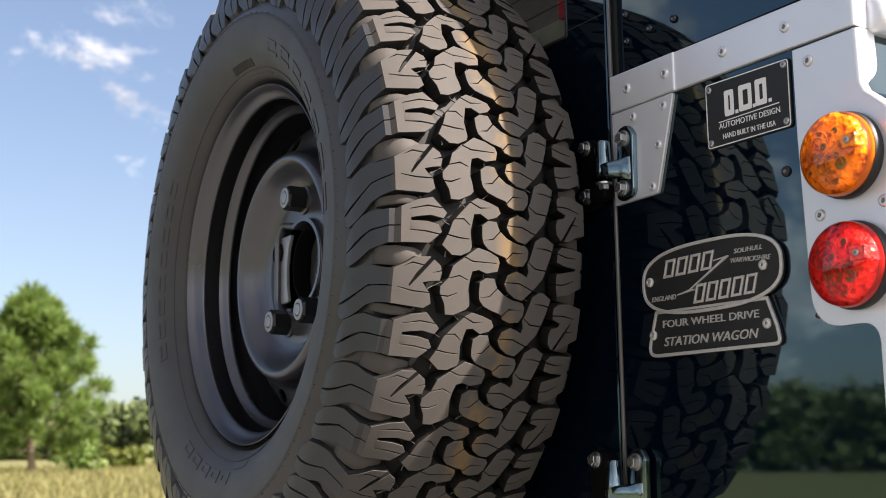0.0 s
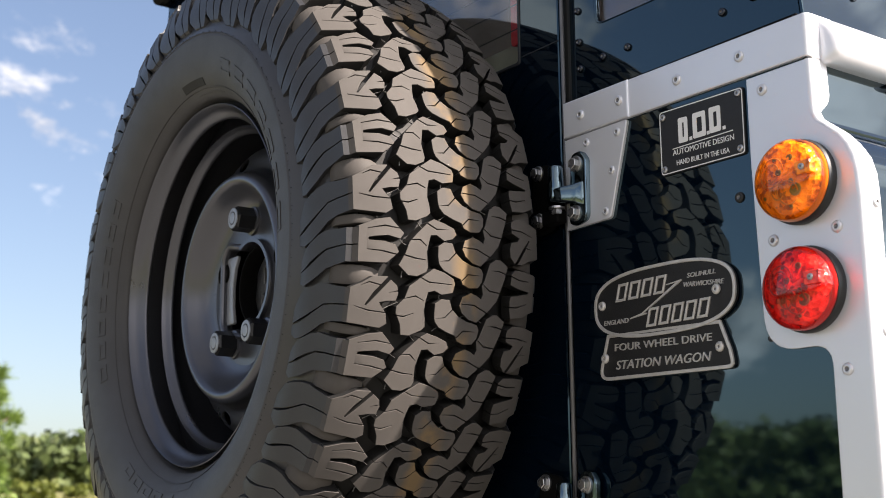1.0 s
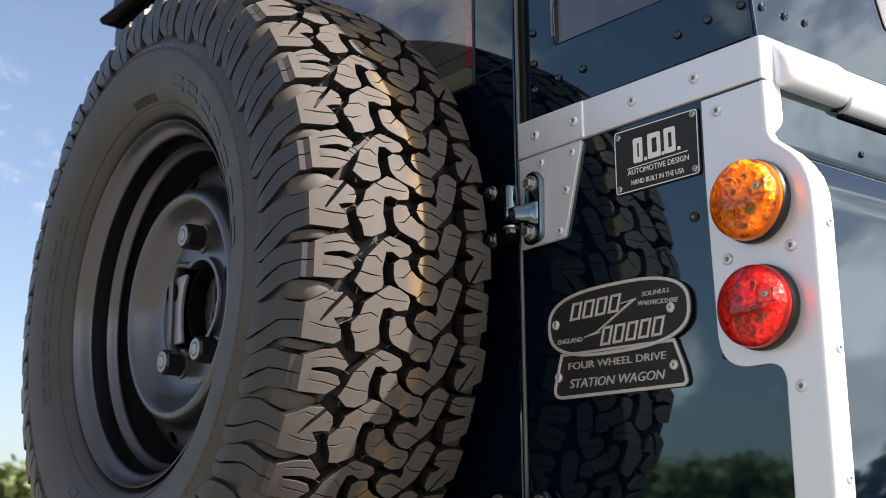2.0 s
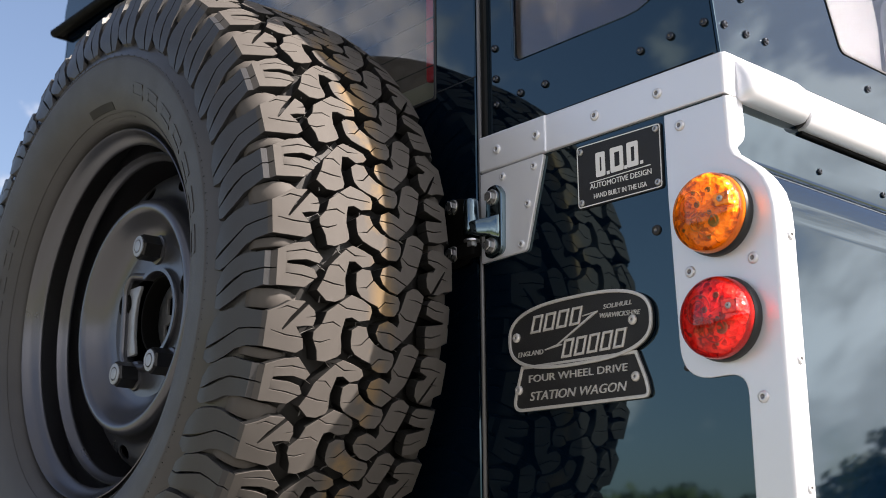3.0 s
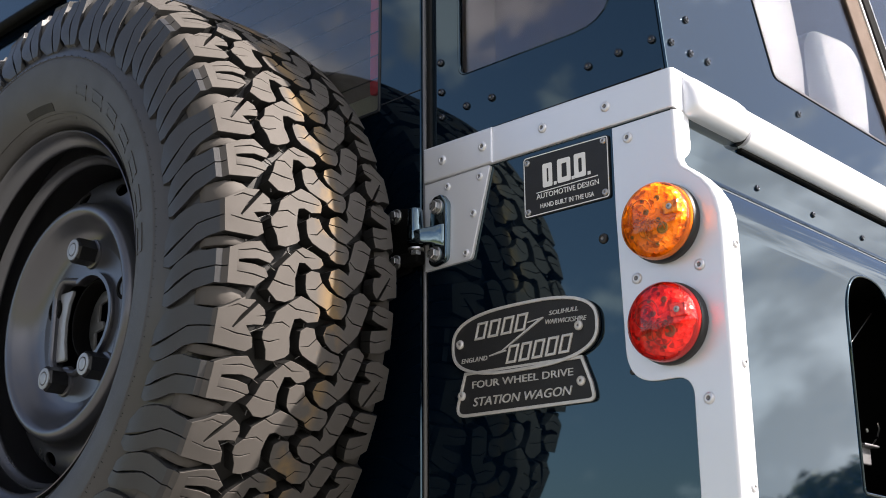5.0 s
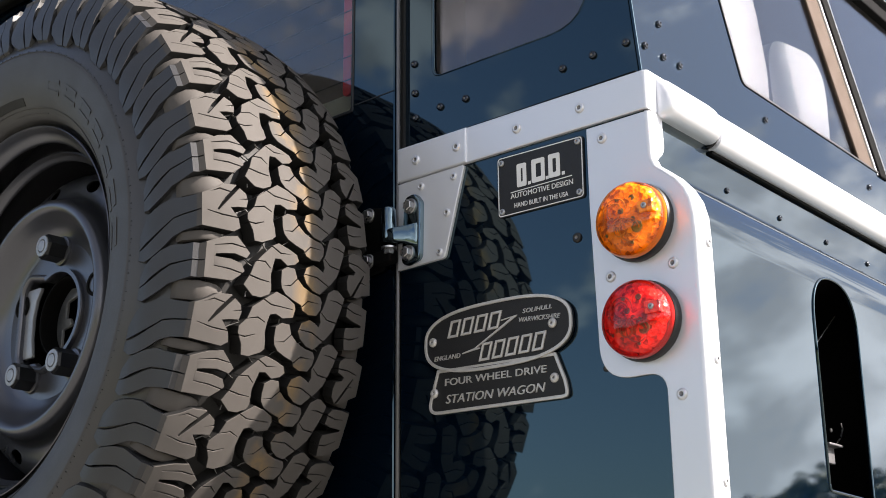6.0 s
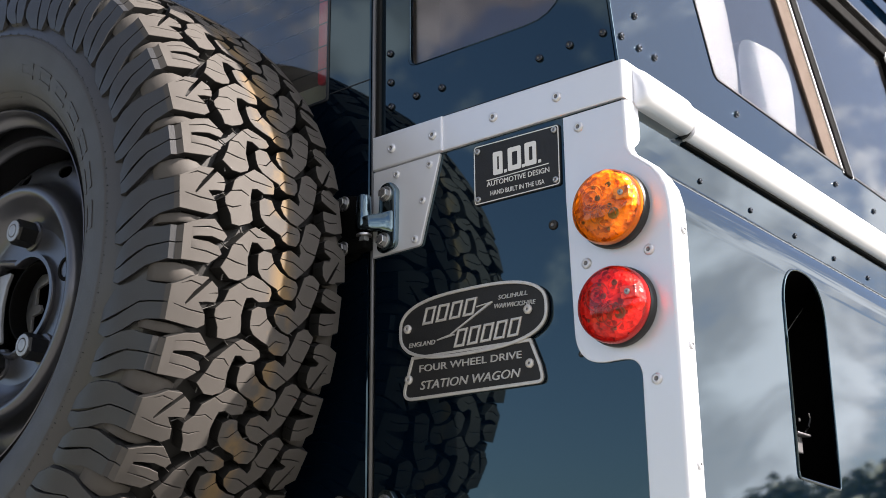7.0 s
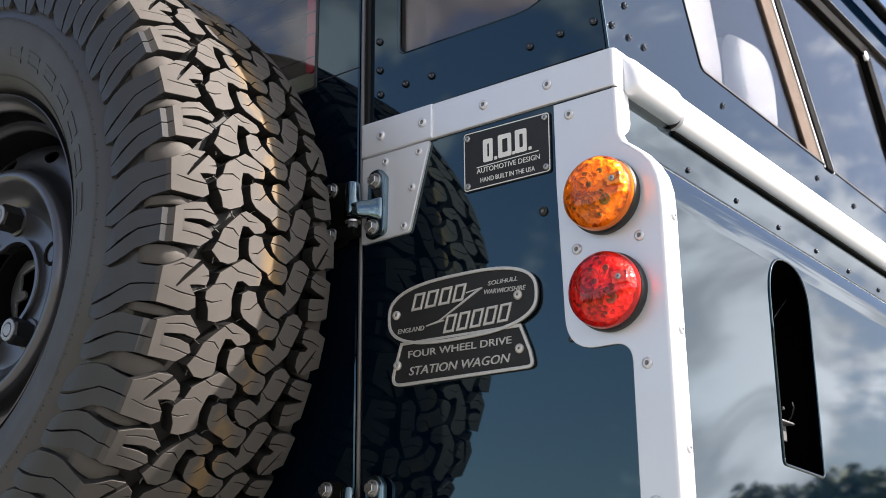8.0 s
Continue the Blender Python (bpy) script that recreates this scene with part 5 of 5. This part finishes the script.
lettering("inscription", CAST, base_badge, "FOUR WHEEL DRIVE", -0.3002, -0.1705, 1.0000, 0.0073, -0.0028, 0.0015, 0.06, 0.0042)
lettering("inscription", CAST, base_badge, "STATION WAGON", -0.2995, -0.1745, 0.9813, 0.0088, -0.0028, 0.0015, 0.30, 0.0040)
lettering("inscription", CAST, top_badge, "SOLIHULL", -0.1965, -0.1607, 1.0594, 0.0044, -0.0043, 0.0012, 0.30, 0.0012)
lettering("inscription", CAST, top_badge, "WARWICKSHIRE", -0.2023, -0.1520, 1.0512, 0.0046, -0.0043, 0.0012, 0.30, 0.0040)
lettering("inscription", CAST, top_badge, "ENGLAND", -0.3133, -0.2785, 1.0275, 0.0049, -0.0043, 0.0012, 0.20, 0.0010)


def slanted_bar(x, z, wide, high, lean=0.30):
    """One plain raised mark, of the size of a letter: a leaning outlined block."""
    s = lean * high
    ring = [(x, z), (x + wide, z), (x + wide + s, z + high), (x + s, z + high)]
    w = 0.0026
    hole = [(x + w + lean * w, z + w), (x + wide - w + lean * w, z + w), (x + wide - w + s - lean * w, z + high - w), (x + w + s - lean * w, z + high - w)]
    return plate(ring, [hole], rear(-0.0062), 0.0018, 0.0005)


for k in range(4):
    part("raised_mark", slanted_bar(-0.2950 + 0.0178 * k, 1.0492, 0.0138, 0.0180), CAST, top_badge)
for k in range(5):
    part("raised_mark", slanted_bar(-0.2535 + 0.0168 * k, 1.0186, 0.0132, 0.0185), CAST, top_badge)
zig = plate([(-0.2235, 1.0572), (-0.2035, 1.0590), (-0.2035, 1.0578), (-0.2560, 1.0330), (-0.2520, 1.0332), (-0.2520, 1.0318), (-0.2750, 1.0296), (-0.2750, 1.0306), (-0.2585, 1.0334), (-0.2100, 1.0574), (-0.2235, 1.0562)], [], rear(-0.0060), 0.0016)
part("zigzag", zig, CAST, top_badge, "raised zigzag line")
BADGE_PIN = rivet_mesh(0.0050, 0.0026, 0.0012)
for x, z, b, y in ((-0.3145, 1.0480, top_badge, -0.0055), (-0.1600, 1.0430, top_badge, -0.0055), (-0.3148, 0.9940, base_badge, -0.0033), (-0.1612, 0.9892, base_badge, -0.0033)):
    fix("rivet", BADGE_PIN, CAST, (x, y, z), b, (0, 0, 0), "bright round rivet")

maker = part("maker_plate", plate(rounded([(-0.2265, 1.1665), (-0.1180, 1.1650), (-0.1175, 1.2308), (-0.2265, 1.2335)], 0.004, 4), [], rear(-0.0022), 0.0022, 0.0005), BLACK_PLATE, car, "black maker's plate with white print", True, 16)
edge_out = rounded([(-0.2256, 1.1674), (-0.1189, 1.1659), (-0.1184, 1.2299), (-0.2256, 1.2326)], 0.0038, 4)
edge_in = rounded([(-0.2246, 1.1684), (-0.1199, 1.1669), (-0.1194, 1.2289), (-0.2246, 1.2316)], 0.0032, 4)
part("printed_border", plate(edge_out, [edge_in], rear(-0.0026), 0.0006), PRINT, maker)
lettering("inscription", PRINT, maker, "AUTOMOTIVE DESIGN", -0.2095, -0.1310, 1.1842, 0.0056, -0.0020, 0.0007, 0, 0.0025)
lettering("inscription", PRINT, maker, "HAND BUILT IN THE USA", -0.2048, -0.1374, 1.1735, 0.0051, -0.0020, 0.0007, 0, 0.0030)
part("printed_line", boxed((-0.2095, -0.0027, 1.1906), (-0.1318, -0.0021, 1.1915)), PRINT, maker)
# plain printed blocks in place of the maker's initials
for x, w in ((-0.2008, 0.0122), (-0.1817, 0.0165), (-0.1604, 0.0142)):
    ring = rounded([(x, 1.1948), (x + w, 1.1945), (x + w, 1.2198), (x, 1.2204)], 0.002, 3)
    hole = rounded([(x + 0.0052, 1.2000), (x + w - 0.0045, 1.2000), (x + w - 0.0045, 1.2150), (x + 0.0052, 1.2150)], 0.001, 2)
    part("printed_block", plate(ring, [hole], rear(-0.0028), 0.0008), PRINT, maker)
for x in (-0.1866, -0.1640, -0.1440):
    part("printed_dot", boxed((x, -0.0028, 1.1946), (x + 0.0034, -0.0020, 1.1980)), PRINT, maker)
PLATE_PIN = rivet_mesh(0.0036, 0.0020, 0.0013)
for x, z in ((-0.2207, 1.2262), (-0.1238, 1.2252), (-0.1238, 1.1713), (-0.2208, 1.1724)):
    fix("rivet", PLATE_PIN, STEEL, (x, -0.0024, z), maker)

# ---- inside the vehicle ----


trim = part("headliner", boxed((-1.40, 0.05, 1.745), (-0.11, 2.95, 1.770)), CREAM, car, "pale headliner")
def padded(outline, x0, x1, soft):
    """A padded body: a side outline in y and z drawn out across the vehicle, with round edges."""
    bm = plate(outline, [], lambda u, v, d: Vector((x0 - d, u, v)), x0 - x1, 0.0)
    flat = [e for e in bm.edges if len(e.link_faces) == 2 and e.calc_face_angle(0) > 1.2]
    bmesh.ops.bevel(bm, geom=flat, offset=soft, segments=5, affect="EDGES", profile=0.5)
    return bm


back_line = rounded([(0.200, 0.645), (0.440, 0.645), (0.466, 1.470), (0.440, 1.590), (0.300, 1.650), (0.200, 1.620)], [0.03, 0.03, 0.10, 0.10, 0.06, 0.06], 8)
tagged(part("seat_back", padded(back_line, -0.135, -0.43, 0.030), CREAM, None, "", True, 60), "cream leather rear seat back beside the window", "seat", "rear seats")
row_line = rounded([(0.490, 0.645), (0.660, 0.645), (0.660, 1.385), (0.480, 1.385)], 0.05, 6)
tagged(part("seat_back", padded(row_line, -0.140, -0.60, 0.030), CREAM, None, "", True, 60), "cream leather second row seat back", "seat", "rear seats")
rest_line = rounded([(0.485, 1.386), (0.655, 1.386), (0.662, 1.560), (0.476, 1.530)], [0.02, 0.02, 0.060, 0.060], 8)
tagged(part("headrest", padded(rest_line, -0.138, -0.38, 0.030), CREAM, None, "", True, 60), "cream leather headrest above the second row seat", "headrest")
door_trim = part("door_trim", boxed((-1.08, 0.03, 1.20), (-0.447, 0.036, 1.395), 0.002), material("sand_trim", (0.50, 0.46, 0.30), 0.7, 0.0, 0.1, 30.0), door, "sand-coloured trim inside the door")
strip = part("red_strip", plate(rounded([(-0.470, 1.3810), (-0.4555, 1.3810), (-0.4555, 1.62), (-0.470, 1.62)], 0.007, 5), [], rear(0.0105), 0.004, 0.001), material("red_plastic_strip", (0.60, 0.03, 0.03), 0.35, 0.0, 0.1, 60.0), door_pane, "red plastic strip behind the glass")


# ---- trees and meadow ----
def leaf_material(name, light, dark, glow_through=0.4):
    m = bpy.data.materials.new(name)
    m.use_nodes = True
    n, l = m.node_tree.nodes, m.node_tree.links
    p = n["Principled BSDF"]
    g = n.new("ShaderNodeNewGeometry")
    mix = n.new("ShaderNodeMix")
    mix.data_type = "RGBA"
    mix.inputs[6].default_value, mix.inputs[7].default_value = (*light, 1), (*dark, 1)
    l.new(g.outputs["Random Per Island"], mix.inputs[0])
    l.new(mix.outputs[2], p.inputs["Base Color"])
    p.inputs["Roughness"].default_value = 0.6
    thin = n.new("ShaderNodeBsdfTranslucent")
    l.new(mix.outputs[2], thin.inputs["Color"])
    blend = n.new("ShaderNodeMixShader")
    blend.inputs[0].default_value = glow_through
    l.new(p.outputs[0], blend.inputs[1])
    l.new(thin.outputs[0], blend.inputs[2])
    l.new(blend.outputs[0], n["Material Output"].inputs["Surface"])
    return m


NEEDLES = leaf_material("pine_needles", (0.215, 0.310, 0.070), (0.068, 0.125, 0.026))
OAK = leaf_material("oak_leaves", (0.100, 0.130, 0.040), (0.036, 0.062, 0.016), 0.1)
SHRUB = leaf_material("shrub_leaves", (0.17, 0.19, 0.03), (0.08, 0.11, 0.02))
BLADES = leaf_material("grass_blades", (0.255, 0.225, 0.090), (0.18, 0.178, 0.060))
BARK = material("pine_bark", (0.22, 0.16, 0.12), 0.9, 0.0, 0.4, 6.0, 0.6, 20.0)


def quads(name, corners, mat):
    """Many loose quads as one mesh. corners: array of shape (n, 4, 3)."""
    me = bpy.data.meshes.new(name)
    n = len(corners)
    me.vertices.add(n * 4)
    me.vertices.foreach_set("co", corners.astype(np.float32).ravel())
    me.loops.add(n * 4)
    me.loops.foreach_set("vertex_index", np.arange(n * 4, dtype=np.int32))
    me.polygons.add(n)
    me.polygons.foreach_set("loop_start", np.arange(0, n * 4, 4, dtype=np.int32))
    me.update()
    me.validate()
    me.materials.append(mat)
    return new(name, me)


def leaf_cloud(rng, centres, spread, size, count, long=1.0):
    """Leaf quads strewn round many centres."""
    c = np.repeat(centres, count, 0)
    n = len(c)
    way = rng.normal(size=(n, 3))
    way /= np.linalg.norm(way, axis=1)[:, None]
    mid = c + way * (rng.random((n, 1)) ** 0.6) * spread
    a = rng.normal(size=(n, 3))
    a /= np.linalg.norm(a, axis=1)[:, None]
    b = np.cross(a, way)
    b /= np.linalg.norm(b, axis=1)[:, None] + 1e-9
    s = size * (0.6 + 0.8 * rng.random((n, 1)))
    a, b = a * s * long, b * s
    return np.stack([mid - a - b * 0.6, mid + a * 0.2 - b, mid + a + b * 0.5, mid - a * 0.2 + b], 1)


def pine_tree(x, y, high, seed):
    rng = np.random.default_rng(seed)
    tree = thing("pine_tree", "young green pine tree standing in the meadow", "tree", (x, y, rise(x, y)), "pines in the meadow")
    trunk = tube([(0.10 * math.sin(k * 0.9), 0.08 * math.cos(k * 1.3), high * 0.93 * k / 8) for k in range(9)], 1.0, 8)
    for v in trunk.verts:
        t = v.co.z / (high * 0.93)
        k = 0.16 * (1 - t) + 0.02
        mx, my = 0.10 * math.sin(t * 8 * 0.9), 0.08 * math.cos(t * 8 * 1.3)
        v.co.x, v.co.y = mx + (v.co.x - mx) * k, my + (v.co.y - my) * k
    part("trunk", trunk, BARK, tree, "grey-brown trunk", True, 0)
    tips = []
    limbs = bmesh.new()
    for k in range(54):
        t = 0.10 + 0.86 * k / 54
        a = k * 2.399 + rng.random()
        reach = high * 0.44 * (1.05 - t) ** 0.74 * (0.62 + 0.50 * rng.random())
        if t < 0.2:
            reach *= 0.8
        base = np.array([0, 0, t * high * 0.93])
        end = base + np.array([math.cos(a) * reach, math.sin(a) * reach, reach * (0.25 + 0.5 * t)])
        bend = (base + end) / 2 - np.array([0, 0, 0.12 * reach])
        limb = tube([base, bend, end], 0.03, 5)
        me = bpy.data.meshes.new("limb")
        limb.to_mesh(me)
        limb.free()
        limbs.from_mesh(me)
        bpy.data.meshes.remove(me)
        for f in (0.5, 0.72, 0.88, 1.0):
            tips.append(base + (end - base) * f + rng.normal(size=3) * np.array([1, 1, 0.6]) * 0.16 * (reach * 0.4 + 0.3))
    for k in range(5):
        tips.append(np.array([rng.normal() * 0.15, rng.normal() * 0.15, high * (0.88 + 0.025 * k)]))
    part("branchwork", limbs, BARK, tree)
    # tufts of long needles that point up and out
    tips = np.array(tips)
    n_each = 150
    c = np.repeat(tips, n_each, 0)
    out = c * np.array([1, 1, 0])
    out /= np.linalg.norm(out, axis=1)[:, None] + 0.3
    off = rng.normal(size=c.shape)
    c = c + off * np.array([0.105, 0.105, 0.13])
    way = off * 0.8 + out * 0.5 + np.array([0, 0, 1.0])
    way /= np.linalg.norm(way, axis=1)[:, None]
    side = np.cross(way, rng.normal(size=c.shape))
    side /= np.linalg.norm(side, axis=1)[:, None]
    ln = (0.24 + 0.24 * rng.random((len(c), 1)))
    w = 0.028
    crown_ob = quads("crown", np.stack([c - side * w, c + side * w, c + way * ln + side * w * 0.5, c + way * ln - side * w * 0.5], 1), NEEDLES)
    crown_ob.parent = tree
    return tree


def shrub(x, y, wide, high, seed, mat, label):
    rng = np.random.default_rng(seed)
    ob = thing("shrub", label, "shrub", (x, y, rise(x, y)), "bushes in the meadow")
    cent = np.stack([rng.normal(size=26) * wide * 0.33, rng.normal(size=26) * wide * 0.33, rng.random(26) * high * 0.75], 1)
    leaves = quads("leaves", leaf_cloud(rng, cent, high * 0.28, 0.10, 40), mat)
    leaves.parent = ob
    stems = bmesh.new()
    spin_profile(stems, [(0.03, 0), (0.02, high * 0.4), (0.0, high * 0.7)], (0, 0, 1), (0, 0, 0), 6)
    part("stem", stems, BARK, ob)
    return ob


pine_tree(-57.1, 14.6, 8.1, 4)
pine_tree(-64.0, 13.4, 6.0, 9)
shrub(-66.0, 22.0, 1.3, 1.3, 2, SHRUB, "small yellow-green bush in the meadow")
shrub(-58.5, 17.2, 1.2, 1.5, 3, NEEDLES, "low green bush beside the pine")
shrub(-74.0, 27.5, 1.4, 1.0, 5, SHRUB, "small pale bush before the wood")

# far woods all round the meadow
rng = np.random.default_rng(11)
cents, heights = [], []
for k in range(560):
    a = 2 * math.pi * k / 560 + rng.normal() * 0.01
    r = 128 + rng.random() * 42
    tall = 6.0 + 2.2 * math.sin(a * 5 + 1) + 1.5 * math.sin(a * 13) + rng.random() * 2.5
    toward = math.cos(a - radians(232))
    tall += -1.2 * max(0.0, toward) ** 3 + 7.2 * max(0.0, math.cos(a - radians(71))) ** 40
    tall *= 1 - 0.32 * max(0.0, math.cos(a - radians(166))) ** 8
    x, y = -0.7 + r * math.cos(a), 1.5 + r * math.sin(a)
    g = rise(x, y)
    for _ in range(26):
        h = rng.random() ** 0.8
        w = tall * 0.42 * (1 - 0.6 * (h - 0.35) ** 2 - 0.45 * h ** 3)
        cents.append((x + rng.normal() * w, y + rng.normal() * w, g + 0.4 + h * (tall - 1.0)))
woods = quads("far_woods", leaf_cloud(rng, np.array(cents), 1.7, 0.46, 30), OAK)
tagged(woods, "dense green broadleaf wood along the meadow's edge", "woods", "", "stuff")

# meadow grass in the open stretch behind the vehicle
n = 26000
ang = radians(180) - rng.random(n) * radians(34) + radians(6)
rad = 16 + 62 * rng.random(n) ** 0.8
gx, gy = -0.7 + rad * np.cos(ang), 1.5 + rad * np.sin(ang)
gz = (0.019 + 0.017 * np.cos(ang - radians(125))) * (rad - 6)
hgt = (0.10 + 0.17 * rng.random(n))
lean = rng.normal(size=(n, 2)) * 0.10
wid = 0.018 + 0.02 * rng.random(n)
dirx, diry = np.cos(rng.random(n) * 6.28), np.sin(rng.random(n) * 6.28)
p0 = np.stack([gx - dirx * wid, gy - diry * wid, gz - 0.02], 1)
p1 = np.stack([gx + dirx * wid, gy + diry * wid, gz - 0.02], 1)
p2 = np.stack([gx + dirx * wid * 0.3 + lean[:, 0], gy + diry * wid * 0.3 + lean[:, 1], gz + hgt], 1)
p3 = np.stack([gx - dirx * wid * 0.3 + lean[:, 0], gy - diry * wid * 0.3 + lean[:, 1], gz + hgt], 1)
tagged(quads("meadow_grass", np.stack([p0, p1, p2, p3], 1), BLADES), "tall dry yellow and green meadow grass", "grass", "", "stuff")
